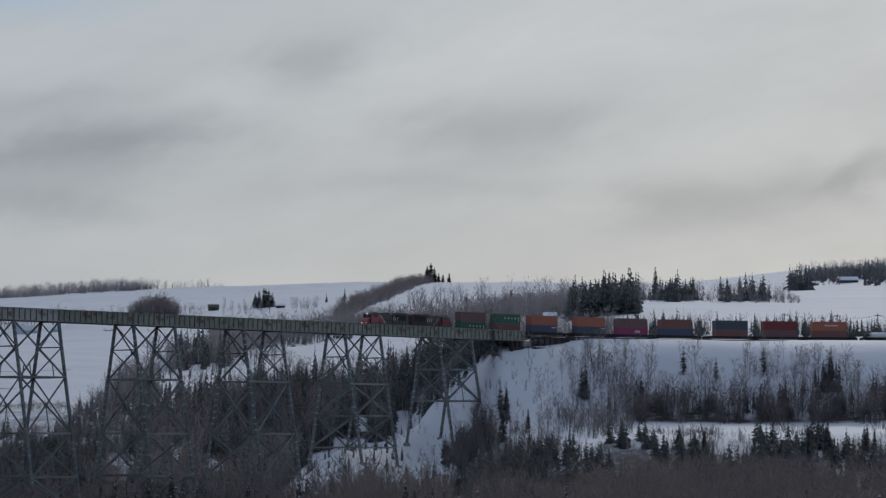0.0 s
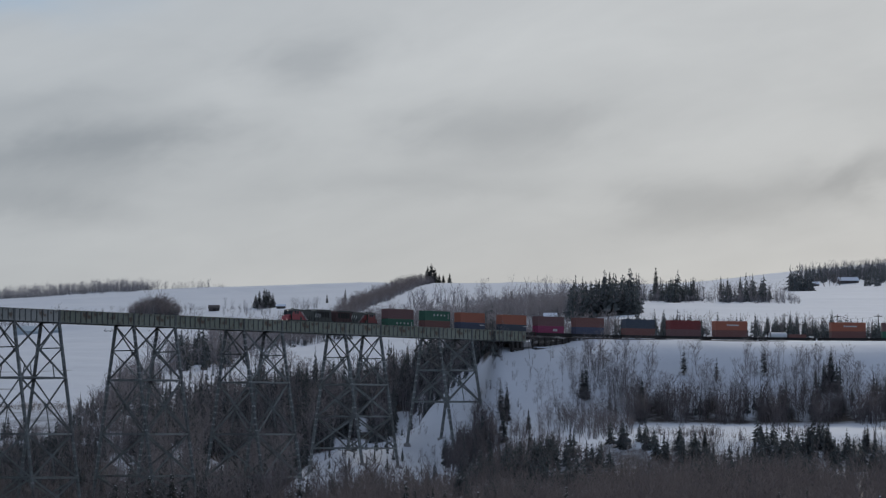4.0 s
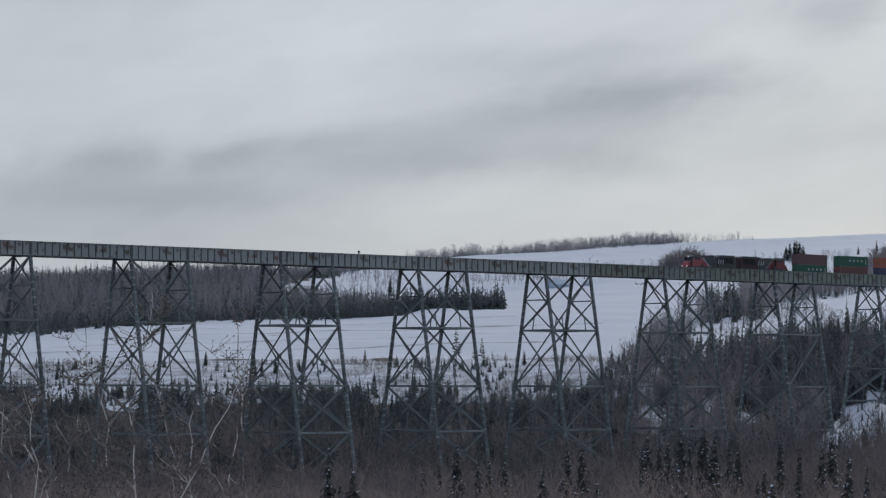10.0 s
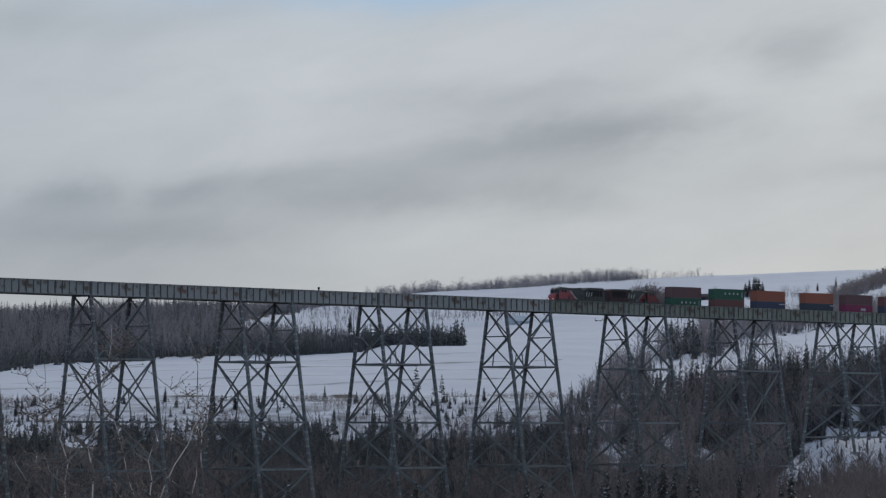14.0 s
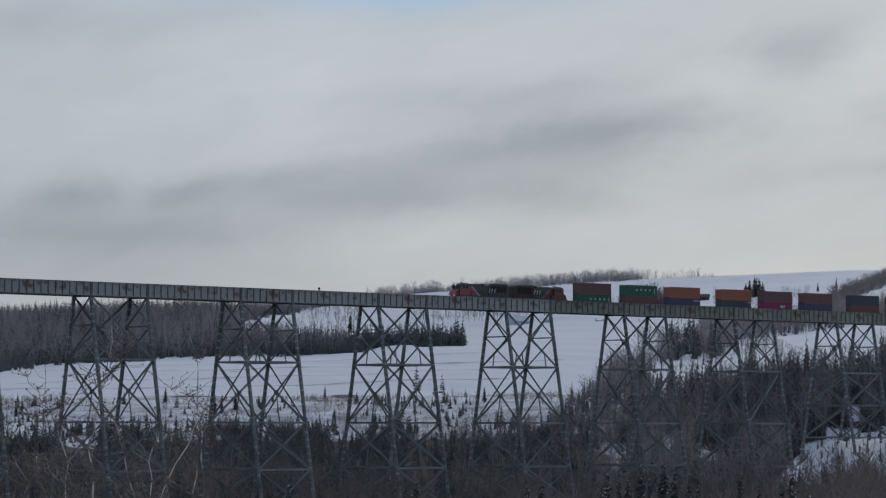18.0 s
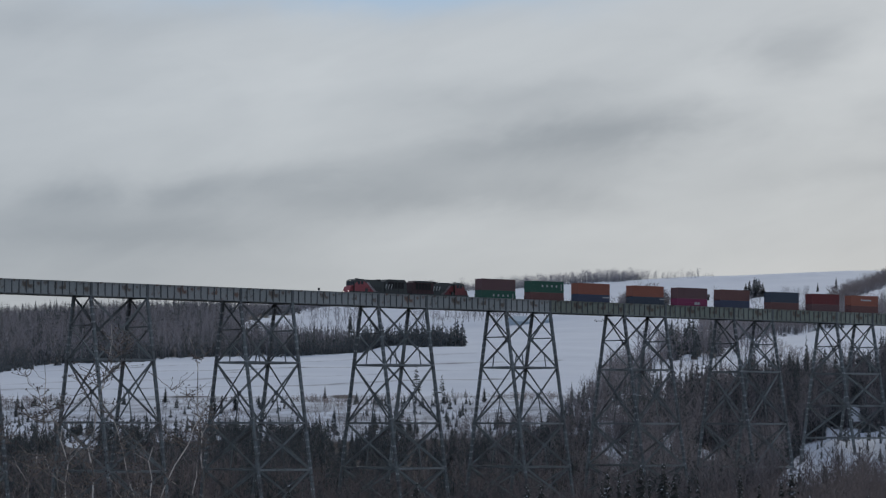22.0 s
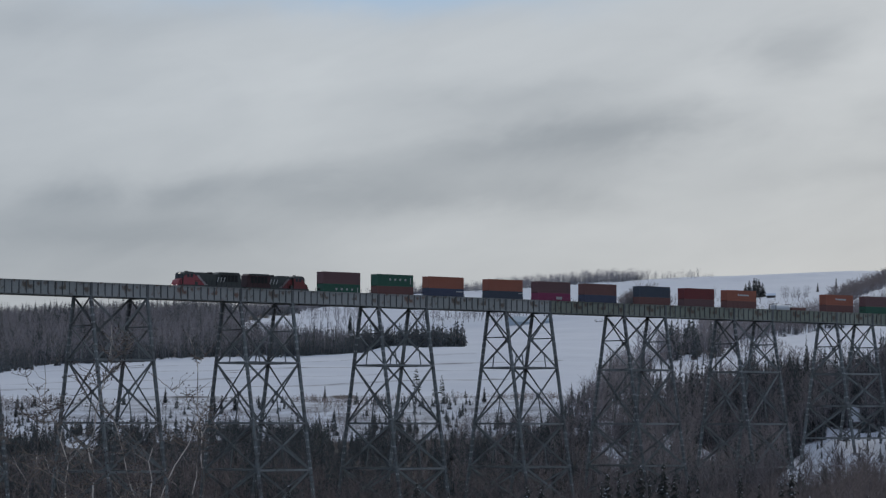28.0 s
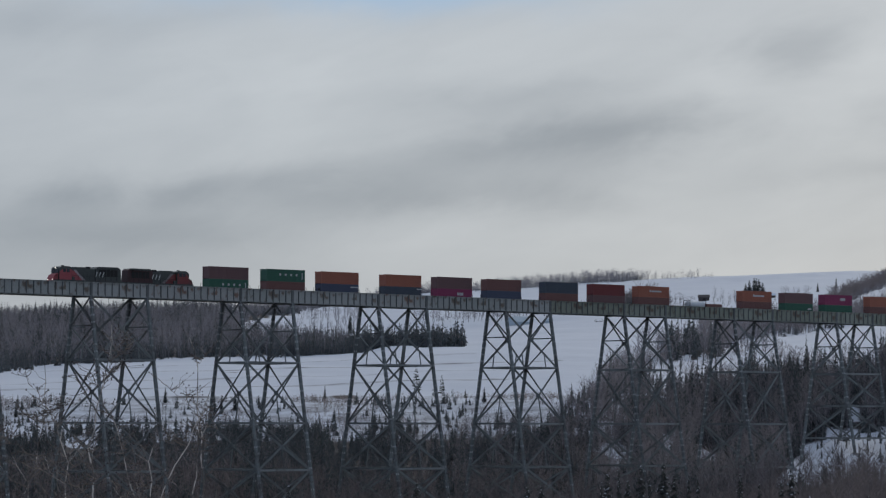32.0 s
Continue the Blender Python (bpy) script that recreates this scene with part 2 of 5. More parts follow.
# ------------------------------------------------------------------ the ground: heights by bearing and distance from the lookout
NEAR_R = [2, 25, 70, 140, 230]
NEAR_Z = [30.4, 26, 19, 11, 6]
PROFILES = {   # bearing: distances beyond the near slope, heights there
    -9.5: ([450, 640, 760, 850, 950, 1450, 2600, 4800], [5, 5, 14, 24, 36.5, 52, 116, 105]),
    -5.0: ([450, 640, 760, 850, 950, 1500, 2500, 4800], [5, 5, 14, 24, 36.5, 60, 119, 112]),
    -2.4: ([450, 650, 770, 860, 950, 1500, 1900, 2500, 3300, 4800], [5, 5, 14, 25, 37, 62, 81, 116, 158, 150]),
    0.0: ([450, 680, 790, 870, 950, 1500, 2000, 2600, 3300, 4800], [5, 5, 14, 26, 37, 66, 88, 127, 172, 165]),
    3.0: ([450, 720, 800, 870, 950, 1500, 2000, 2600, 3500, 4800], [5, 6, 15, 28, 39, 68, 94, 132, 193, 180]),
    5.5: ([450, 700, 790, 850, 910, 980, 1060, 1150, 1500, 2000, 2600, 3500, 4800], [5, 6.5, 11, 15, 24, 39, 48, 53, 70, 98, 137, 196, 185]),
    6.6: ([450, 680, 760, 800, 840, 900, 970, 1040, 1100, 1500, 2000, 2600, 3500, 4800], [5, 8, 12, 19.5, 17, 22, 39, 50, 53, 72, 101, 139, 198, 187]),
    7.4: ([450, 650, 770, 800, 830, 865, 905, 970, 1040, 1100, 1500, 2000, 2600, 3500, 4800], [5, 9, 15, 20, 27.5, 21, 24, 39, 52, 55, 74, 103, 141, 199, 189]),
    8.0: ([450, 650, 790, 820, 850, 885, 915, 975, 1040, 1100, 1500, 2000, 2600, 3500, 4800], [6, 10, 17, 22, 28, 22, 26, 40, 53, 57, 76, 105, 142, 200, 190]),
    8.7: ([450, 650, 800, 840, 878, 905, 930, 980, 1030, 1060, 1500, 2000, 2600, 3500, 4800], [6, 11, 17, 22, 33.5, 28, 30, 44, 55, 58, 78, 107, 143, 201, 190]),
    9.24: ([450, 650, 800, 860, 905, 925, 950, 985, 1020, 1500, 2000, 2600, 3500, 4800], [6, 11, 18, 24, 42, 38, 42, 53, 58, 80, 109, 144, 202, 190]),
    9.7: ([450, 650, 780, 850, 880, 915, 935, 960, 1000, 1500, 2000, 2600, 3500, 4800], [6, 11, 18, 26, 34, 49, 50, 56, 59, 82, 110, 145, 202, 190]),
    10.15: ([450, 600, 690, 800, 840, 862, 876, 892, 935, 1000, 1500, 2000, 2600, 3500, 4800], [7, 11, 16, 24, 31, 38, 47.5, 54.5, 57, 60, 84, 111, 145, 202, 190]),
    10.35: ([450, 600, 690, 800, 835, 855, 870, 886, 935, 1000, 1500, 2000, 2600, 3500, 4800], [7, 11.5, 16.5, 25, 34, 45, 54, 57, 58, 60, 85, 111, 145, 202, 190]),
    10.6: ([450, 600, 690, 780, 830, 870, 888, 920, 1000, 1500, 2000, 2600, 3500, 4800], [8, 12, 17, 25, 34, 52, 57, 58, 61, 86, 112, 146, 203, 190]),
    13.0: ([450, 600, 680, 722, 756, 845, 890, 915, 960, 1300, 2000, 2600, 3500, 4800], [12, 16.5, 19.5, 22.5, 30, 33, 56, 58, 59, 81, 119, 150, 200, 190]),
    18.2: ([450, 600, 680, 722, 756, 845, 895, 930, 1010, 1300, 2000, 2600, 3300, 4800], [12, 16.5, 19.5, 22.5, 30, 33, 56, 58, 60, 76, 121, 163, 214, 205]),
}


def ground_z(az, r):
    """Height of the ground at bearing az (degrees) and distance r, arrays."""
    az, r = np.broadcast_arrays(np.asarray(az, float), np.asarray(r, float))
    keys = sorted(PROFILES)
    cols = []
    for k in keys:
        rs, zs = PROFILES[k]
        rs, zs = NEAR_R + rs, NEAR_Z + zs
        cols.append(sum(np.interp(r * w, rs, zs) for w in (0.988, 0.996, 1.004, 1.012)) / 4)
    cols = np.array(cols)
    a = np.clip(az, keys[0], keys[-1])
    i = np.clip(np.searchsorted(keys, a) - 1, 0, len(keys) - 2)
    k = np.array(keys)
    f = (a - k[i]) / (k[i + 1] - k[i])
    f = f * f * (3 - 2 * f) * 0.5 + f * 0.5
    z = np.take_along_axis(cols, i[None], 0)[0] * (1 - f) + np.take_along_axis(cols, (i + 1)[None], 0)[0] * f
    x, y = r * np.sin(np.radians(az)), r * np.cos(np.radians(az))
    rough = np.clip((r - 300) / 500, 0.15, 1)
    z = z + rough * (0.5 * np.sin(x / 31 + 1.3) * np.sin(y / 43) + 0.28 * np.sin(x / 11.3 + y / 17) + 1.1 * np.sin(x / 140 + 2) * np.sin(y / 190))
    z = z + 2.4 * np.exp(-((az + 0.92) / 0.46) ** 4 - ((r - 1508) / 11) ** 2)                        # a mound at the grove's foot
    scarp = 2985 + (az - 3.17) * 72
    z = z + 3.2 * np.clip((r - scarp) / 26, 0, 1) * np.clip((scarp + 400 - r) / 370, 0, 1) * np.clip((az - 0.5) / 1.5, 0, 1) * np.clip((8.6 - az) / 0.8, 0, 1)
    z = z + 2.6 * np.clip((r - 2118) / 26, 0, 1) * np.clip((2600 - r) / 400, 0, 1) * np.clip((az + 1.2) / 0.8, 0, 1) * np.clip((3.4 - az) / 0.8, 0, 1)
    # far behind the lookout the land is level
    behind = np.clip((np.abs(((az - 4 + 180) % 360) - 180) - 30) / 40, 0, 1)
    return z * (1 - behind) + behind * (30.4 + 8 * np.sin(x / 300) * np.clip(r / 600, 0, 1))


def spot(az, r, dz=0.0):
    return Vector((r * math.sin(radians(az)), r * math.cos(radians(az)), float(ground_z(az, r)) + dz))


# ------------------------------------------------------------------ mesh helpers
class Builder:
    """Collects vertices and faces of one mesh."""

    def __init__(self):
        self.v, self.f, self.m = [], [], []

    def add(self, verts, faces, mat=0):
        o = len(self.v)
        self.v += [tuple(p) for p in verts]
        self.f += [tuple(i + o for i in q) for q in faces]
        self.m += [mat] * len(faces)
        return self

    def box(self, x0, x1, y0, y1, z0, z1, mat=0):
        return self.add([(x, y, z) for z in (z0, z1) for x, y in ((x0, y0), (x1, y0), (x1, y1), (x0, y1))],
                        [(3, 2, 1, 0), (4, 5, 6, 7), (0, 1, 5, 4), (1, 2, 6, 5), (2, 3, 7, 6), (3, 0, 4, 7)], mat)

    def bar(self, p, q, w, h=None, mat=0, w2=None):
        """A square bar from p to q."""
        p, q, h = Vector(p), Vector(q), h or w
        d = (q - p).normalized()
        side = d.cross(Vector((0, 0, 1)))
        side = side.normalized() if side.length > 1e-4 else Vector((1, 0, 0))
        up = side.cross(d)
        k = (w2 / w) if w2 else 1.0
        pts = [c + side * (sx * w / 2 * s) + up * (sy * h / 2 * s) for c, s in ((p, 1), (q, k)) for sx, sy in ((-1, -1), (1, -1), (1, 1), (-1, 1))]
        return self.add(pts, [(0, 1, 2, 3), (7, 6, 5, 4), (0, 4, 5, 1), (1, 5, 6, 2), (2, 6, 7, 3), (3, 7, 4, 0)], mat)

    def tube(self, pts, radii, sides=6, mat=0, cap=True):
        rings = []
        o = len(self.v)
        for i, (p, r) in enumerate(zip(pts, radii)):
            p = Vector(p)
            a, b = Vector(pts[max(i - 1, 0)]), Vector(pts[min(i + 1, len(pts) - 1)])
            d = (b - a).normalized()
            s = d.cross(Vector((0.31, 0.95, 0.1))).normalized()
            u = d.cross(s)
            self.v += [tuple(p + (s * math.cos(t) + u * math.sin(t)) * r) for t in (2 * math.pi * k / sides for k in range(sides))]
        for i in range(len(pts) - 1):
            for k in range(sides):
                a, b = o + i * sides + k, o + i * sides + (k + 1) % sides
                self.f.append((a, b, b + sides, a + sides))
                self.m.append(mat)
        if cap:
            self.f += [tuple(o + k for k in range(sides))[::-1], tuple(o + (len(pts) - 1) * sides + k for k in range(sides))]
            self.m += [mat, mat]
        return self

    def prism(self, outline, y0, y1, mat=0):
        """An outline in x and z, from y0 to y1."""
        n = len(outline)
        v = [(x, y0, z) for x, z in outline] + [(x, y1, z) for x, z in outline]
        return self.add(v, [tuple(range(n)), tuple(range(2 * n - 1, n - 1, -1))] + [(i + n, (i + 1) % n + n, (i + 1) % n, i) for i in range(n)], mat)

    def mesh(self, name, materials):
        me = bpy.data.meshes.new(name)
        me.from_pydata(self.v, [], self.f)
        for m in materials if isinstance(materials, (list, tuple)) else [materials]:
            me.materials.append(m)
        if any(self.m):
            me.polygons.foreach_set("material_index", self.m)
        me.update()
        return me


def part(name, source, mat, parent, label="", at=None):
    """One mesh object under a thing or a part. source: a Builder or a mesh."""
    ob = new(name, source if isinstance(source, bpy.types.Mesh) else source.mesh(name, mat))
    ob.parent = parent
    if at is not None:
        ob.matrix_basis = at
    if label:
        ob["label"] = label
    return ob


def thing(name, label, category, m, group="", kind=""):
    ob = new(name)
    ob.empty_display_size = 0.5
    ob.matrix_basis = m
    return tagged(ob, label, category, group, kind)


def solid(name, source, mat, label, category, m=None, group="", kind=""):
    ob = new(name, source if isinstance(source, bpy.types.Mesh) else source.mesh(name, mat))
    if m is not None:
        ob.matrix_basis = m
    return tagged(ob, label, category, group, kind)


def mass_mesh(name, protos, places, mats):
    """Many copies of small prototypes joined into one mesh. protos: (verts, tris, material index); places: proto, x, y, z, height, width, turn."""
    vs, fs, ms, o = [], [], [], 0
    places = np.array(places, float)
    for k, (v, f, m) in enumerate(protos):
        sel = places[places[:, 0].astype(int) == k]
        if not len(sel):
            continue
        c, s = np.cos(sel[:, 6])[:, None], np.sin(sel[:, 6])[:, None]
        x, y, z = v[None, :, 0] * sel[:, 5:6], v[None, :, 1] * sel[:, 5:6], v[None, :, 2] * sel[:, 4:5]
        w = np.stack([x * c - y * s + sel[:, 1:2], x * s + y * c + sel[:, 2:3], z + sel[:, 3:4]], -1).reshape(-1, 3)
        ff = (f[None] + (np.arange(len(sel)) * len(v))[:, None, None]).reshape(-1, 3) + o
        vs.append(w), fs.append(ff), ms.append(np.tile(m, len(sel)))
        o += len(w)
    vs, fs, ms = np.concatenate(vs), np.concatenate(fs), np.concatenate(ms)
    me = bpy.data.meshes.new(name)
    me.vertices.add(len(vs))
    me.vertices.foreach_set("co", vs.astype(np.float32).ravel())
    me.loops.add(len(fs) * 3)
    me.loops.foreach_set("vertex_index", fs.astype(np.int32).ravel())
    me.polygons.add(len(fs))
    me.polygons.foreach_set("loop_start", np.arange(0, len(fs) * 3, 3, dtype=np.int32))
    me.polygons.foreach_set("material_index", ms.astype(np.int32))
    for m in mats:
        me.materials.append(m)
    me.update(calc_edges=True)
    me.validate()
    return me


# ------------------------------------------------------------------ ground sheet
def spur_line(az):
    """Elevation, from the lookout, of the edge where the valley-side wood meets the bare snow spur below the bridge's far end."""
    return np.interp(az, [5.9, 6.3, 6.62, 6.89, 7.54, 7.81, 8.18, 8.4, 8.72, 9.05, 9.37, 9.8, 10.51, 10.9], [-3.0, -1.3, -0.86, -0.68, -0.3, -0.27, -0.35, -0.19, 0.13, 0.4, 0.73, 1.08, 1.39, 1.7])


def rise(az, r):
    """Elevation of the ground from the lookout, degrees."""
    return np.degrees(np.arctan2(ground_z(az, r) - EYE_Z, r))


def over_spur(az, r):
    return rise(az, r) - spur_line(az)


def hill_forest(az, r):
    """True where the hill behind the field is wooded; an open wedge of snow runs up through the wood's end."""
    low = (az < -1.75) & (r < np.interp(az, [-3.95, -3.8, -2.8, -2.36, -1.8], [2700, 2000, 1830, 1750, 1640]) + 25 * np.sin(az * 31))
    high = (r > np.interp(az, [-3.95, -3.8, -3.2, -2.8, -2.36], [2000, 2280, 2480, 2570, 2850])) & (az < -3.1 + (r - 2344) / 870 * 1.3)
    return low | high


def snow_patch(az, r):
    """Open snow among the valley-side woods: 1 inside, 0 outside."""
    p = 0.0
    for a0, r0, wa, wr in ((7.86, 946, 0.13, 12), (8.54, 944, 0.09, 18), (8.99, 954, 0.06, 12), (7.0, 904, 0.28, 6), (7.43, 920, 0.16, 6), (5.02, 884, 0.24, 9), (3.3, 848, 0.35, 9), (4.3, 878, 0.14, 5), (5.4, 890, 0.14, 5), (-6.9, 868, 0.34, 15), (-8.0, 900, 0.2, 9)):
        d = ((az - a0) / wa) ** 2 + ((r - r0) / wr) ** 2
        p = np.maximum(p, np.clip((1.15 - d) / 0.3, 0, 1))
    return p


def scrub_cover(az, r):
    """How much brown scrub and grass shows through the snow, 0 to 1."""
    def band(v, lo, hi, soft):
        return np.clip((v - lo) / soft, 0, 1) * np.clip((hi - v) / soft, 0, 1)
    c = band(r, 190, 790, 40) * (az < 9.3)                                     # valley floor
    c = np.maximum(c, (0.75 * band(r, 190, 690, 40) + 0.25 * band(r, 190, 560, 60)) * (az >= 9.3))
    up = over_spur(az, r)
    c = np.maximum(c, 0.85 * band(r, 760, 1015, 25) * band(az, 4.5, 10.9, 0.5) * np.clip(up / 0.08, 0, 1))   # wooded valley side
    c = np.maximum(c, 0.42 * band(r, 1000 - 20, 1026, 8) * band(az, -11, 2.0, 0.3))
    c = np.maximum(c, 0.75 * band(r, 996, 1020, 6) * band(az, -5.4, -4.2, 0.25))
    c = np.maximum(c, 0.85 * band(r, 1000, 1026, 6) * band(az, -2.3, -1.5, 0.2))
    c = np.maximum(c, 0.9 * band(r, 740, 880, 16) * band(az, -11, 3.5, 0.4))
    c = np.maximum(c, 0.44 * band(r, 850, 1000, 15) * band(az, -11, 2.8, 0.4))
    c = np.maximum(c, 0.85 * band(r, 1500, 2620, 30) * hill_forest(az, r))            # hill forest floor
    c = np.maximum(c, 0.72 * band(r, 828, 862 + 7 * np.sin(az * 5.3) + 4 * np.sin(az * 13.1), 12) * band(az, 12.7, 25, 0.4))
    c = np.maximum(c, 0.55 * band(r, 640, 765 + 10 * np.sin(az * 4.1) + 6 * np.sin(az * 9.7), 25) * band(az, 9.3, 25, 0.4))       # foot of the far bank
    c = np.maximum(c, 0.4 * band(r, 740, 845, 25) * band(az, 9.0, 11.3, 0.5))
    c = c * (1 - snow_patch(az, r))
    c = c * (1 - np.clip(-up / 0.04, 0, 1) * np.clip((up + 0.5) / 0.1, 0, 1) * band(az, 6.5, 10.9, 0.3))      # the bare foot of the spur
    for r0, a0, a1, k in ((1120, -11, 1.5, 0.46), (1205, -11, 2.5, 0.42), (1290, -6, 2.5, 0.48), (1385, -8, 1.0, 0.40), (1260, -4.4, -3.6, 0.52)):
        c = np.maximum(c, k * band(r, r0 - 11, r0 + 11, 6) * band(az, a0, a1, 0.3))
    return c


def build_ground():
    azs = np.concatenate([np.arange(-180, -14, 6.0), np.arange(-14, 24, 0.2), np.arange(24, 180, 6.0)])
    rs = np.concatenate([[0.0], np.geomspace(2, 600, 90)[:-1], np.arange(600, 900, 4.0), np.arange(900, 1560, 5.0), np.arange(1560, 2900, 14.0), np.arange(2900, 3420, 8.0), np.geomspace(3420, 4900, 40)])
    A, R = np.meshgrid(azs, rs, indexing="ij")
    Z = ground_z(A, np.maximum(R, 2))
    C = scrub_cover(A, R)
    # the railway's own bed: a level shelf on the far bank
    X, Y = R * np.sin(np.radians(A)), R * np.cos(np.radians(A))
    for s in np.arange(END + 31, 700, 6.0):
        x, y, _ = along(s, 3.1)
        d = np.hypot(X - x, Y - y)
        w = np.clip((13 - d) / 7, 0, 1)
        Z = Z * (1 - w) + w * (deck_z(s) - 1.75)
    n, m = A.shape
    v = np.stack([X, Y, Z], -1).reshape(-1, 3)
    i, j = np.meshgrid(np.arange(n), np.arange(m - 1), indexing="ij")
    i2 = (i + 1) % n
    f = np.stack([i * m + j, i2 * m + j, i2 * m + j + 1, i * m + j + 1], -1).reshape(-1, 4)
    me = bpy.data.meshes.new("ground")
    me.from_pydata(v.tolist(), [], f[:, ::-1].tolist())
    me.materials.append(SNOW)
    me.polygons.foreach_set("use_smooth", [True] * len(me.polygons))
    me.attributes.new("scrub", "FLOAT", "POINT").data.foreach_set("value", C.ravel().astype(np.float32))
    me.update()
    return tagged(new("ground", me), "snow-covered fields and valley slopes", "snow", kind="structure")


ground = build_ground()

# ------------------------------------------------------------------ the trestle
def at_line(s, off, down=0.0):
    x, y, _ = along(s, off)
    return Vector((x, y, deck_z(s) - down))


LEVELS = [0.0, 13.7, 27.4, 38.0, 49.0]       # main struts below the girders
BATTER = 0.178


def build_tower(n):
    s0 = n * PITCH
    mid = at_line(s0 + TOWER / 2, WIDTH / 2)
    tower = thing("trestle_tower", "tall riveted steel trestle tower, weathered grey-green, under the railway deck", "trestle tower",
                  Matrix.Translation((mid.x, mid.y, 0)), "trestle towers")
    base = Vector((mid.x, mid.y, 0))

    def leg_at(b, side, down):
        """b: which bent (0, 1); side: 0 near, 1 far"""
        off = -BATTER * down if side == 0 else WIDTH + BATTER * down
        p = at_line(s0 + b * TOWER, off, GIRDER + down)
        return p - base

    feet = {}
    for b in (0, 1):
        for side in (0, 1):
            d = 30.0
            for _ in range(8):
                p = leg_at(b, side, d) + base
                az, r = math.degrees(math.atan2(p.x, p.y)), math.hypot(p.x, p.y)
                d += p.z - float(ground_z(az, r))
            feet[b, side] = d
    low = min(feet.values())
    levels = [d for d in LEVELS if d < low - 7.5] + [low - 1.0]
    if levels[-1] - levels[-2] > 16:
        levels.insert(-1, (levels[-1] + levels[-2]) / 2)
    for (b, side), d in feet.items():
        m = Builder()
        m.bar(leg_at(b, side, 0), leg_at(b, side, d + 0.5), 0.62, 0.62)
        leg = part("leg", m, STEEL_DARK, tower)
        t = Builder()      # lacing plates on the outer face
        for k in range(int(d / 1.6)):
            p = leg_at(b, side, 0.8 + k * 1.6)
            t.box(p.x - 0.34, p.x + 0.34, p.y - 0.34, p.y + 0.34, p.z - 0.22, p.z + 0.22)
        tagged(part("lacing", t, LACING, leg), kind="stuff")
        f = Builder()
        p = leg_at(b, side, d)
        f.add([(p.x + sx * w, p.y + sy * w, p.z + z) for z, w in ((-2.0, 1.3), (0.5, 0.8)) for sx, sy in ((-1, -1), (1, -1), (1, 1), (-1, 1))],
              [(3, 2, 1, 0), (4, 5, 6, 7), (0, 1, 5, 4), (1, 2, 6, 5), (2, 3, 7, 6), (3, 0, 4, 7)])
        part("footing", f, CONCRETE, tower, "concrete footing")

    def member(name, a, c, w, mat=STEEL_DARK):
        m = Builder()
        m.bar(a, c, w, w)
        return part(name, m, mat, tower)

    def laced(name, a, c, w):
        """a built-up brace: two rails tied by zigzag lacing"""
        d = (c - a).normalized()
        up = (Vector((0, 0, 1)) - d * d.z).normalized() * (w * 0.62)
        m = Builder()
        m.bar(a + up, c + up, w * 0.42, w).bar(a - up, c - up, w * 0.42, w)
        n = max(3, int((c - a).length / 0.95))
        for k in range(n):
            sg = 1 if k % 2 else -1
            m.bar(a.lerp(c, k / n) + up * sg, a.lerp(c, (k + 1) / n) - up * sg, 0.07, 0.07)
        return part(name, m, STEEL_DARK, tower)

    for b in (0, 1):
        member("cap_beam", leg_at(b, 0, -0.1), leg_at(b, 1, -0.1), 0.55)
    for lv, (u, d) in enumerate(zip(levels[:-1], levels[1:])):
        for b in (0, 1):
            member("cross_strut", leg_at(b, 0, d), leg_at(b, 1, d), 0.42)
            half = u + (d - u) * 0.46
            if lv == 0:     # the top panel of each bent is halved
                member("cross_strut", leg_at(b, 0, half), leg_at(b, 1, half), 0.3)
                member("cross_brace", leg_at(b, 0, u), leg_at(b, 1, half), 0.26)
                member("cross_brace", leg_at(b, 1, u), leg_at(b, 0, half), 0.26)
                member("cross_brace", leg_at(b, 0, half), leg_at(b, 1, d), 0.26)
                member("cross_brace", leg_at(b, 1, half), leg_at(b, 0, d), 0.26)
            else:
                laced("cross_brace", leg_at(b, 0, u), leg_at(b, 1, d), 0.19)
                laced("cross_brace", leg_at(b, 1, u), leg_at(b, 0, d), 0.19)
        for side in (0, 1):
            # near struts take the paler steel, far ones the dark
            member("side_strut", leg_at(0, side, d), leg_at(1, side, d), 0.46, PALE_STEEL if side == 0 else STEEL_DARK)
            laced("side_brace", leg_at(0, side, u), leg_at(1, side, d), 0.22)
            laced("side_brace", leg_at(1, side, u), leg_at(0, side, d), 0.22)
            c = (leg_at(0, side, (u + d) / 2) + leg_at(1, side, (u + d) / 2)) / 2
            if lv == 0:
                for q in (0.25, 0.75):
                    e = u + 0.75 * (d - u)
                    member("hanger", leg_at(0, side, e).lerp(leg_at(1, side, e), q), leg_at(0, side, d).lerp(leg_at(1, side, d), q), 0.2)
            else:
                member("hanger", c, (leg_at(0, side, d) + leg_at(1, side, d)) / 2, 0.2)
            g = Builder()
            g.box(c.x - 0.5, c.x + 0.5, c.y - 0.42, c.y + 0.42, c.z - 0.45, c.z + 0.45)
            part("gusset", g, STEEL_DARK, tower)
    return tower


for n in range(-3, 8):
    build_tower(n)

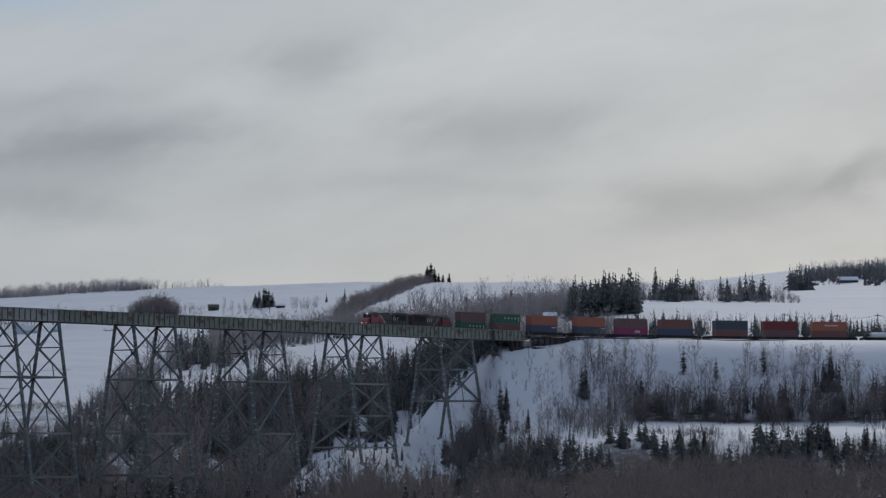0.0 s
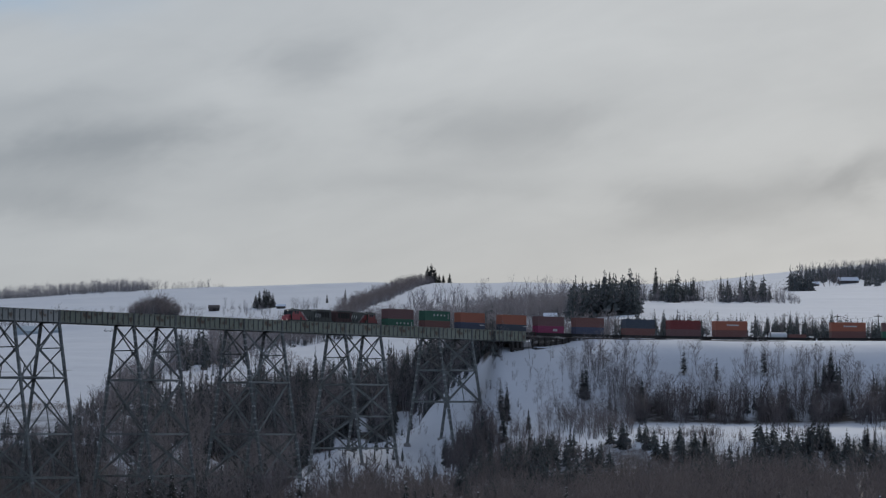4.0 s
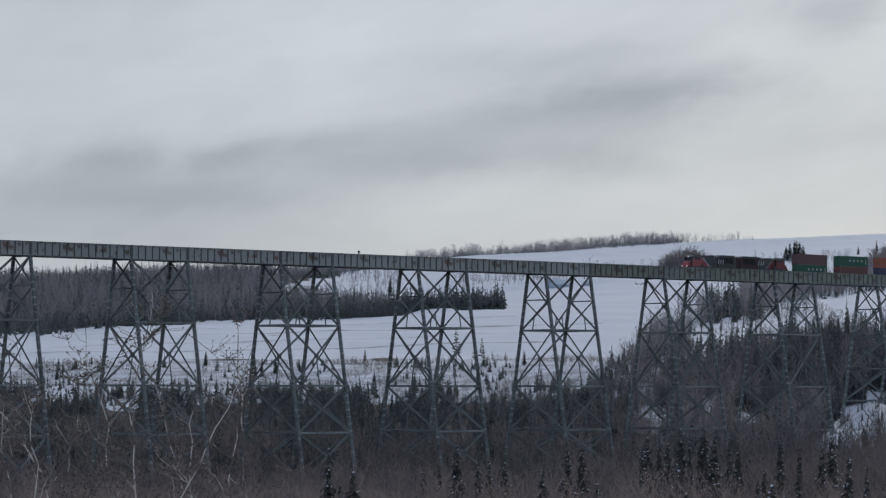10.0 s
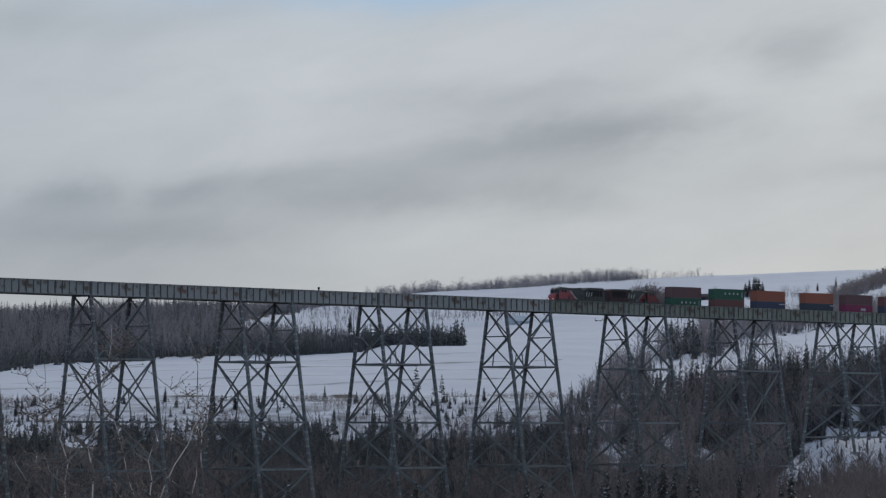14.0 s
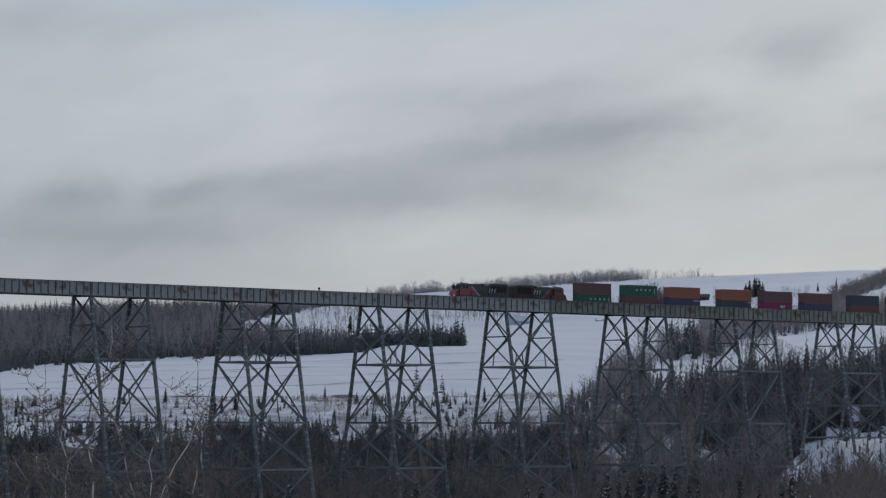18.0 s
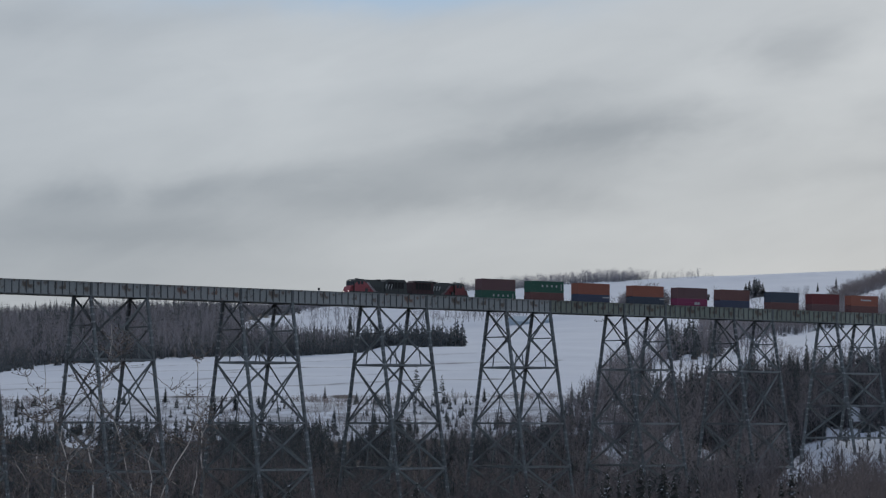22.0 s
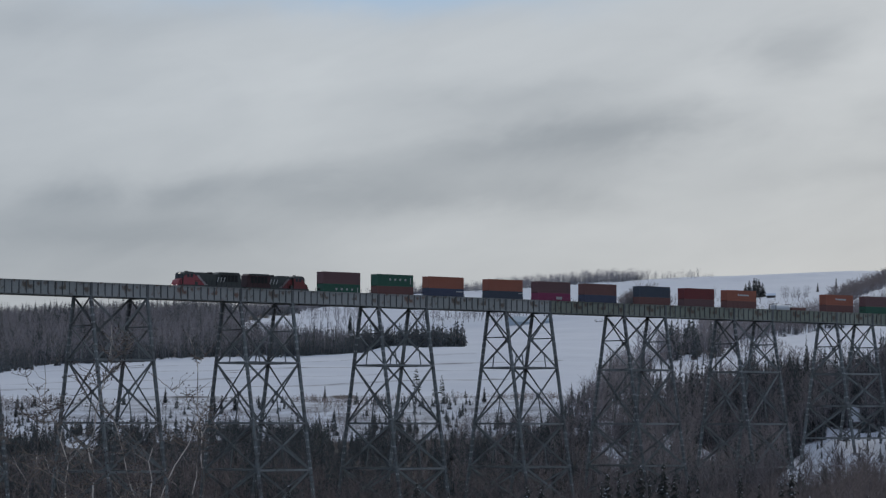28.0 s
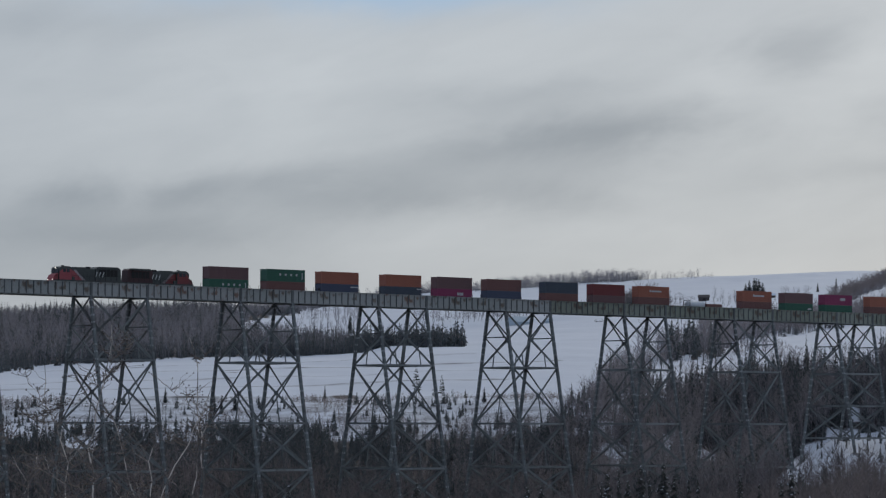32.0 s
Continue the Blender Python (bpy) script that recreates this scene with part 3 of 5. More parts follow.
deck = thing("trestle_deck", "long riveted plate-girder railway deck with faded green-grey paint and rust", "railway bridge",
             Matrix.Translation((0, 0, 0)))
stiff = Builder().box(-0.09, 0.09, -0.2, 0.0, -GIRDER + 0.1, -0.1).mesh("stiffener", STIFFENER)
splice = Builder().box(-0.3, 0.3, -0.23, 0.0, -GIRDER + 0.02, -0.02).mesh("splice", STEEL_DARK)
spans = []
for n in range(-4, 8):
    spans += [(n * PITCH, n * PITCH + TOWER), (n * PITCH + TOWER, (n + 1) * PITCH)]
SPANS = [sp for sp in spans if sp[0] > -3.5 * PITCH]
turn = math.degrees(ALPHA)
for k, (s0, s1) in enumerate(SPANS):
    for side in (0, 1):
        p = at_line(s0, side * WIDTH)
        length = s1 - s0 - 0.05
        face = 0.0
        g = Builder()
        g.box(0, length, -0.02, 0.02, -GIRDER + 0.05, -0.05)                # web
        g.box(0, length, -0.26, 0.26, -0.07, 0.0)                           # flanges
        g.box(0, length, -0.14, -0.02, -0.30, -0.07)
        g.box(0, length, -0.14, -0.02, -GIRDER + 0.07, -GIRDER + 0.3)
        m = pose(p.x, p.y, p.z, 0, math.degrees(math.atan(-GRADE)), turn)
        gd = part("girder", g, GIRDER_PAINTS[(k * 5 + side * 2) % 3 if s0 < 3.2 * PITCH else 3 + (k + side) % 2], deck, at=m)
        part("bottom_flange", Builder().box(0, length, -0.27, 0.26, -GIRDER, -GIRDER + 0.12), PALE_STEEL, gd, "pale mottled bottom flange")
        if side == 0:
            count = max(3, round(length / 1.88))
            for i in range(1, count):
                part("stiffener", stiff, None, gd, at=Matrix.Translation((i * length / count, 0, 0)))
            part("splice", splice, None, gd, at=Matrix.Translation((0.05, 0, 0)))
    floor = Builder()
    a, c = at_line(s0, 0.3, 1.75), at_line(s1, WIDTH - 0.3, 1.75)
    length = s1 - s0
    floor.box(0, length, 0.3, WIDTH - 0.3, -1.85, -1.55)
    for i in range(int(length / 0.62)):
        floor.box(0.2 + i * 0.62, 0.45 + i * 0.62, 1.6, WIDTH - 1.6, -1.55, -1.33)
    o = at_line(s0, 0)
    part("deck_floor", floor, TIMBER, deck, "timber floor with sleepers", at=pose(o.x, o.y, o.z, 0, math.degrees(math.atan(-GRADE)), turn))
for off in (2.4, 3.9):
    r = Builder()
    s0, s1 = SPANS[0][0], END
    r.bar(at_line(s0, off, 1.24), at_line(s1, off, 1.24), 0.09, 0.18)
    part("rail", r, RAIL, deck, "steel rail")

# ------------------------------------------------------------------ the line beyond the bridge
bed = Builder()
for s in np.arange(END + 22, 690, 8.0):
    for a0, a1, z0, z1 in ((-0.6, 6.9, -2.6, -1.9), (0.9, 5.4, -1.9, -1.55)):
        p, q = [[along(s + d, o) for o in (a0, a1)] for d in (0, 8.0)]
        z = deck_z(s)
        v = [(x, y, z + h) for h in (z0, z1) for x, y, _ in (p[0], p[1], q[1], q[0])]
        bed.add(v, [(3, 2, 1, 0), (4, 5, 6, 7), (0, 1, 5, 4), (1, 2, 6, 5), (2, 3, 7, 6), (3, 0, 4, 7)])
trackbed = solid("railway_trackbed", bed, BALLAST, "dark ballast trackbed partly covered by snow", "railway track", kind="structure")
sleeper = Builder().box(-0.12, 0.12, -1.3, 1.3, -0.1, 0.1).mesh("sleeper", TIMBER)
for i in range(290):
    s = END + 22 + i * 0.72
    x, y, b = along(s, WIDTH / 2)
    part("sleeper", sleeper, None, trackbed, at=pose(x, y, deck_z(s) - 1.45, 0, 0, math.degrees(b)))
for off in (2.4, 3.9):
    r = Builder()
    for s in np.arange(END, 690, 6.0):
        (x0, y0, _), (x1, y1, _) = along(s, off), along(s + 6, off)
        r.bar((x0, y0, deck_z(s) - 1.24), (x1, y1, deck_z(s) - 1.24), 0.09, 0.18)
    part("rail", r, RAIL, trackbed)

# ------------------------------------------------------------------ the train
SPEED, NOSE = 8.356, 257.8
RAIL_DOWN = 1.15


def train_rows(offset, length=0.0, lift=0.0):
    """Rows for a vehicle whose middle runs `offset` metres behind the leading nose."""
    rows = []
    for t in [k * 2.0 for k in range(17)]:
        s = NOSE - SPEED * t + offset
        x0, y0, _ = along(s - length / 2, WIDTH / 2)
        x1, y1, _ = along(s + length / 2, WIDTH / 2)
        z = deck_z(s) - RAIL_DOWN + lift
        rows.append((t, pose((x0 + x1) / 2, (y0 + y1) / 2, z, 0, 0, math.degrees(math.atan2(y1 - y0, x1 - x0)))))
    return rows


MOVERS = []
STRIPE = material("grey_pink_stripe", (0.40, 0.34, 0.33), 0.6, 0, 0.15, 2.0)
DULL_STRIPE = material("dirty_stripe", (0.20, 0.165, 0.16), 0.6, 0, 0.15, 2.0)
BLACK = material("black_loco_paint", (0.055, 0.06, 0.052), 0.4, 0, 0.3, 1.0, second=(0.055, 0.05, 0.046), amount=0.4)
DULL_RED = material("dirty_red_loco_paint", (0.20, 0.03, 0.028), 0.5, 0, 0.25, 0.8, second=(0.12, 0.03, 0.03), amount=0.4)
LOCO_RED = material("faded_red_loco_paint", (0.37, 0.068, 0.075), 0.45, 0, 0.25, 0.8, second=(0.30, 0.055, 0.06), amount=0.35)
OXIDE = material("oxide_red_loco_panel", (0.06, 0.022, 0.021), 0.55, 0, 0.25, 0.8)
WHITE = material("white_lettering", (0.52, 0.52, 0.50), 0.6, 0, 0.1, 2.0)
GLASS = material("dark_cab_glass", (0.02, 0.022, 0.025), 0.08, 0, 0.05, 1.0)
LAMP = material("lit_headlight", (0.9, 0.85, 0.75), 0.3, emit=1.6)
IRON = material("dirty_black_iron", (0.03, 0.028, 0.026), 0.8, 0.2, 0.3, 1.5)


WHEEL = Builder().prism([(0.5 * math.cos(k * math.pi / 8), 0.5 + 0.5 * math.sin(k * math.pi / 8)) for k in range(16)], -0.07, 0.07).mesh("wheel", IRON)


def truck(parent, x, axles, spread, name="truck"):
    t = Builder()
    for y in (-0.95, 0.95):
        t.prism([(x - spread - 0.5, 0.45), (x + spread + 0.5, 0.45), (x + spread + 0.3, 0.85), (x - spread - 0.3, 0.85)], y - 0.1, y + 0.1)
    t.box(x - 0.3, x + 0.3, -0.95, 0.95, 0.5, 0.8)
    tr = part(name, t, IRON, parent)
    for k in range(axles):
        for y in (-0.75, 0.75):
            part("wheel", WHEEL, None, tr, at=Matrix.Translation((x + (-spread + 2 * spread * k / (axles - 1)), y, 0)))


LOCO_FIT = 0.95


def build_loco(flip):
    """Six-axle wide-nose diesel, 19.3 m over the ends; the cab end looks along -x (or +x where flipped)."""
    k = -1 if flip else 1
    red = DULL_RED if flip else LOCO_RED
    loco = thing("locomotive", "black freight locomotive with dull red radiator end and red nose" if flip else
                 "black leading freight locomotive with red nose and lit headlights", "locomotive", Matrix(), "locomotives")

    def X(v):
        return [(k * x * LOCO_FIT, z) for x, z in v]

    def slab(name, outline, half, mat, label="", parent=None):
        b = Builder()
        pts = X(outline)
        b.prism(pts if not flip else pts[::-1], -half, half)
        return part(name, b, mat, parent or loco, label)

    def block(name, x0, x1, y0, y1, z0, z1, mat, label="", parent=None):
        b = Builder()
        x0, x1 = sorted((k * x0 * LOCO_FIT, k * x1 * LOCO_FIT))
        b.box(x0, x1, y0, y1, z0, z1)
        return part(name, b, mat, parent or loco, label)

    slab("frame", [(-9.7, 1.1), (-9.3, 0.9), (9.3, 0.9), (9.7, 1.1), (9.7, 1.55), (-9.7, 1.55)], 1.5, BLACK)
    slab("fuel_tank", [(-2.6, 0.35), (2.4, 0.35), (2.8, 0.9), (-3.0, 0.9)], 1.35, IRON)
    nose = slab("nose", [(-9.55, 1.1), (-9.75, 1.3), (-9.7, 1.95), (-9.25, 2.6), (-8.5, 2.95), (-8.0, 3.05), (-8.0, 1.1)], 1.15, red, "rounded red short hood")
    cab = slab("cab", [(-8.4, 1.55), (-8.35, 3.9), (-8.0, 4.3), (-7.3, 4.5), (-5.5, 4.5), (-4.9, 4.2), (-4.9, 1.55)], 1.5, BLACK if not flip else BLACK)
    slab("red_cab_side", [(-8.3, 1.6), (-8.3, 3.2), (-7.6, 3.75), (-6.4, 3.95), (-4.95, 3.9), (-4.95, 1.6)], 1.53, red, "red cab side panel", cab)
    slab("red_hood_panel", [(-4.88, 1.6), (-4.88, 3.75), (-3.9, 3.6), (-2.9, 2.7), (-1.6, 1.6)], 1.05, red, "red hood panel")
    slab("stripe", [(-4.0, 3.85), (-3.3, 3.75), (-2.3, 2.8), (-0.7, 1.6), (-1.6, 1.6), (-2.9, 2.7), (-3.9, 3.6)], 1.06, STRIPE if not flip else DULL_STRIPE, "pale slanting stripe")
    for y in (-1.52, 1.52):
        block("side_window", -7.3, -6.5, y - 0.02, y + 0.02, 3.2, 3.95, GLASS, "", cab)
        block("side_window", -6.3, -5.5, y - 0.02, y + 0.02, 3.2, 3.95, GLASS, "", cab)
    for y in (-0.75, 0.75):
        block("windscreen", -8.45, -8.3, y - 0.55, y + 0.55, 3.15, 3.85, GLASS, "", cab)
    block("cab_brow", -8.5, -8.2, -1.3, 1.3, 3.95, 4.05, BLACK, "", cab)
    block("number_board", -8.4, -8.3, -0.75, -0.35, 4.02, 4.2, GLASS, "", cab)
    block("number_board", -8.4, -8.3, 0.35, 0.75, 4.02, 4.2, GLASS, "", cab)
    for x in (-9.3, 8.9):
        for i in range(3):
            block("step", x, x + 0.5, -1.5, -1.2, 0.45 + i * 0.35, 0.5 + i * 0.35, IRON)
    slab("hood", [(-4.9, 1.55), (-4.9, 4.15), (2.0, 4.1), (2.0, 1.55)], 1.0, BLACK)
    slab("roof_hump", [(-4.2, 4.12), (-4.0, 4.45), (-0.5, 4.45), (-0.2, 4.12)], 0.8, BLACK)
    slab("radiator", [(2.0, 1.55), (2.0, 4.15), (2.6, 4.6), (8.3, 4.6), (9.0, 4.2), (9.2, 1.55)], 1.2, OXIDE if flip else BLACK, "dull red radiator end" if flip else "")
    slab("radiator_wing", [(2.6, 4.25), (2.8, 4.65), (8.2, 4.65), (8.5, 4.25)], 1.5, BLACK)
    for i in range(5):
        block("radiator_grille", 3.0 + i * 1.05, 3.85 + i * 1.05, -1.26, -1.2, 2.6, 4.0, IRON)
    for i in range(6):
        block("hood_door", -4.6 + i * 1.08, -3.65 + i * 1.08, -1.04, -1.0, 1.7, 3.5, BLACK)
    block("exhaust_stack", 0.2, 1.2, -0.35, 0.35, 4.1, 4.6, IRON)
    block("horn", -6.6, -6.1, -0.3, 0.3, 4.5, 4.72, IRON)
    block("sand_box", -4.8, -4.0, -1.45, 1.45, 1.55, 2.3, BLACK)
    # plain mark in place of the emblem
    for i in range(3):
        for y in (-1.29, 1.29):
            x = (1.7 if not flip else -2.2) + i * 0.9
            b = Builder().prism([(x, 2.4), (x + 0.24, 2.4), (x + 0.62, 3.5), (x + 0.38, 3.5)], y - 0.01, y + 0.01)
            part("emblem_bar", b, WHITE, loco, "white slanting emblem bar")
    for y in (-1.45, 1.45):
        h = Builder()
        h.bar((-8.7, y, 2.55), (8.7, y, 2.55), 0.05)
        for i in range(13):
            h.bar((-8.7 + i * 1.45, y, 1.55), (-8.7 + i * 1.45, y, 2.55), 0.045)
        part("handrail", h, IRON, loco)
    for y in (-0.14, 0.14):
        block("headlight", -8.42, -8.32, y - 0.07, y + 0.07, 4.02, 4.16, LAMP if not flip else GLASS, "lit headlight" if not flip else "")
    for y in (-0.85, 0.85):
        block("ditch_light", -9.82, -9.7, y - 0.08, y + 0.08, 1.5, 1.66, LAMP if not flip else GLASS, "lit ditch light" if not flip else "")
    slab("pilot", [(-9.9, 0.3), (-9.6, 1.1), (-9.3, 1.1), (-9.3, 0.3)], 1.4, red)
    for x in (-10.1, 9.7):
        block("coupler", x, x + 0.45, -0.15, 0.15, 0.75, 1.05, IRON)
    for x in (-6.1, 5.9):
        truck(loco, k * x, 3, 1.75)
    return loco


MOVERS += [(build_loco(False), train_rows(10.4, 12)), (build_loco(True), train_rows(29.55, 12))]

PAINT = {n: material("container_" + n, c, 0.55, 0.0, 0.12, 0.6, second=d, amount=0.3, sharp=0.12)
         for n, c, d in (("maroon", (0.165, 0.082, 0.078), (0.13, 0.075, 0.072)), ("green", (0.03, 0.12, 0.072), (0.034, 0.095, 0.068)),
                         ("orange", (0.37, 0.118, 0.066), (0.28, 0.098, 0.062)), ("navy", (0.062, 0.074, 0.12), (0.062, 0.068, 0.09)),
                         ("magenta", (0.27, 0.034, 0.098), (0.2, 0.036, 0.085)), ("brown", (0.19, 0.08, 0.066), (0.14, 0.068, 0.06)),
                         ("teal", (0.056, 0.07, 0.092), (0.062, 0.064, 0.078)), ("dark", (0.035, 0.035, 0.04), (0.05, 0.04, 0.04)),
                         ("red", (0.19, 0.03, 0.028), (0.12, 0.03, 0.03)), ("white", (0.62, 0.64, 0.65), (0.45, 0.45, 0.45)))}
C_LEN, C_H = 11.35, 2.8
CORR = {}


def container(colour, marks):
    """A forty-foot box: corrugated sides, corner posts, rails, doors with bars."""
    words = {"maroon": "dark maroon", "teal": "dark teal-blue", "dark": "charcoal", "navy": "navy blue"}.get(colour, colour)
    box = thing("shipping_container", f"{words} corrugated steel shipping container" + (" with white lettering bars" if marks else ""),
                "shipping container", Matrix(), "stacked shipping containers")
    L, H, W = C_LEN, C_H, 2.36
    if colour not in CORR:
        b = Builder()
        n = 34
        for y, sg in ((-W / 2, 1), (W / 2, -1)):
            pts = []
            for i in range(n):
                x0 = -L / 2 + 0.15 + i * (L - 0.3) / n
                w = (L - 0.3) / n
                pts += [(x0, 0.0), (x0 + w * 0.35, 0.0), (x0 + w * 0.5, 0.045), (x0 + w * 0.85, 0.045)]
            pts.append((L / 2 - 0.15, 0.0))
            v = [(x, y + sg * (0.02 + d), z) for z in (0.15, H - 0.12) for x, d in pts]
            m = len(pts)
            b.add(v, [(i, i + 1, i + 1 + m, i + m) if sg > 0 else (i + m, i + 1 + m, i + 1, i) for i in range(m - 1)])
        b.box(-L / 2 + 0.05, L / 2 - 0.05, -W / 2 + 0.08, W / 2 - 0.08, 0.1, H - 0.03)
        rails = Builder()
        for y in (-W / 2, W / 2 - 0.1):
            rails.box(-L / 2 + 0.15, L / 2 - 0.15, y, y + 0.1, 0.0, 0.16)
            rails.box(-L / 2 + 0.15, L / 2 - 0.15, y, y + 0.1, H - 0.14, H)
        post = Builder().box(0, 0.16, -0.08, 0.08, 0, H)
        door = Builder().box(0, 0.05, -1.1, -0.02, 0.15, H - 0.15).box(0.05, 0.09, -0.8, -0.76, 0.15, H - 0.15).box(0.05, 0.09, -0.35, -0.31, 0.15, H - 0.15)
        CORR[colour] = [x.mesh(nm, PAINT[colour]) for x, nm in ((b, "corrugated_body"), (rails, "edge_frame"), (post, "corner_post"), (door, "door_leaf"))]
    body, rails, post, door = CORR[colour]
    part("corrugated_body", body, None, box)
    part("edge_frame", rails, None, box)
    for x in (-L / 2, L / 2 - 0.16):
        for y in (-W / 2 + 0.081, W / 2 - 0.081):
            part("corner_post", post, None, box, at=Matrix.Translation((x, y, 0)))
    for sg in (0, 1):
        part("door_leaf", door, None, box, at=Matrix.Translation((L / 2, sg * 1.12, 0)))
    for x, z, w, h in marks:
        m = Builder().box(x, x + w, -W / 2 - 0.015, -W / 2 + 0.01, z, z + h)
        part("lettering_bar", m, WHITE, box, "white lettering bar")
    return box


LETTERS = [(-1.9 + i * 1.6, 1.35, 0.5, 0.5) for i in range(4)]
SPACED = LETTERS + [(4.7, 0.6, 0.22, 1.5)]
SMALL = [(-1.6, 1.35, 0.5, 0.55), (-0.9, 1.35, 3.6, 0.4)]
PINKMARK = [(0.8, 1.25, 0.5, 0.7), (1.45, 1.25, 0.5, 0.7), (2.1, 1.25, 0.6, 0.7)]
well_side = Builder()
for y in (-1.38, 1.30):
    well_side.prism([(-6.9, 0.55), (-6.3, 0.25), (6.3, 0.25), (6.9, 0.55), (6.9, 1.05), (-6.9, 1.05)], y, y + 0.08)
    for i in range(9):
        well_side.box(-6.2 + i * 1.55, -6.05 + i * 1.55, y - 0.04, y + 0.12, 0.25, 1.05)
WELL_M = well_side.mesh("well_side", IRON)
WELL_F = Builder().box(-6.6, 6.6, -1.3, 1.3, 0.22, 0.34).box(-8.1, -6.6, -1.2, 1.2, 0.85, 1.1).box(6.6, 8.1, -1.2, 1.2, 0.85, 1.1).mesh("well_floor", IRON)
RAILING = Builder()
RAILING.bar((-7.9, -1.1, 1.1), (-7.9, -1.1, 2.1), 0.06).bar((-7.2, -1.1, 1.1), (-7.2, -1.1, 2.1), 0.06).bar((-7.9, -1.1, 2.0), (-7.2, -1.1, 2.0), 0.05)
RAIL_M = RAILING.mesh("end_railing", IRON)


def well_car():
    car = thing("well_car", "low dark steel container well wagon", "railway wagon", Matrix(), "container well wagons")
    part("well_side", WELL_M, None, car)
    part("well_floor", WELL_F, None, car)
    part("end_railing", RAIL_M, None, car)
    part("end_railing", RAIL_M, None, car, at=pose(0, 0, 0, 0, 0, 180))
    for x in (-8.1, 8.1):
        truck(car, x, 2, 0.88)
    return car


def tank_container():
    t = thing("tank_container", "white tank container in a steel frame on a low wagon", "tank container", Matrix())
    b = Builder()
    b.tube([(-2.9, 0, 1.25), (-2.7, 0, 1.25), (2.7, 0, 1.25), (2.9, 0, 1.25)], [0.7, 1.1, 1.1, 0.7], 14)
    part("tank", b, PAINT["white"], t)
    for x in (-3.0, 3.0):
        f = Builder()
        for y in (-1.15, 1.15):
            f.bar((x, y, 0), (x, y, 2.5), 0.12)
        f.bar((x, -1.15, 0.06), (x, 1.15, 0.06), 0.12).bar((x, -1.15, 2.44), (x, 1.15, 2.44), 0.12)
        part("end_frame", f, IRON, t)
    return t


# metres behind the nose, upper box, lower box (None: absent), upper and lower lettering
LOADS = [(42.4, "maroon", "green", (), SPACED), (59.0, "green", "brown", SPACED, ()), (75.3, "orange", "navy", (), ((3.2, 2.0, 2.2, 0.25),)),
         (95.0, "orange", "teal", (), ((4.2, 2.2, 1.6, 0.2),)), (111.5, "maroon", "magenta", (), PINKMARK), (127.9, "brown", "navy", (), ()),
         (147.6, "teal", "brown", (), ()), (164.3, "red", "maroon", (), ()), (180.7, "orange", "brown", SMALL, ()),
         (200.3, None, None, (), ()), (220.2, "orange", "brown", SMALL, ()), (236.9, "maroon", "green", (), ((3.5, 1.2, 1.5, 0.4),)),
         (253.2, "magenta", "green", PINKMARK, ()), (272.1, "orange", "brown", (), ()), (288.5, "navy", "maroon", (), ())]
for o, up, low, mu, ml in LOADS:
    mid = o + 6.6
    MOVERS.append((well_car(), train_rows(mid, 14)))
    if low:
        MOVERS.append((container(low, ml), train_rows(mid, 14, 0.345)))
        MOVERS.append((container(up, mu), train_rows(mid, 14, 0.345 + C_H + 0.004)))
    else:
        MOVERS.append((tank_container(), train_rows(mid - 3.1, 12, 0.345)))
        short = thing("flat_rack", "low dark flat rack on a well wagon", "container", Matrix())
        part("flat_rack_body", Builder().box(-2.9, 2.9, -1.2, 1.2, 0, 1.7), PAINT["brown"], short)
        MOVERS.append((short, train_rows(mid + 3.1, 12, 0.345)))

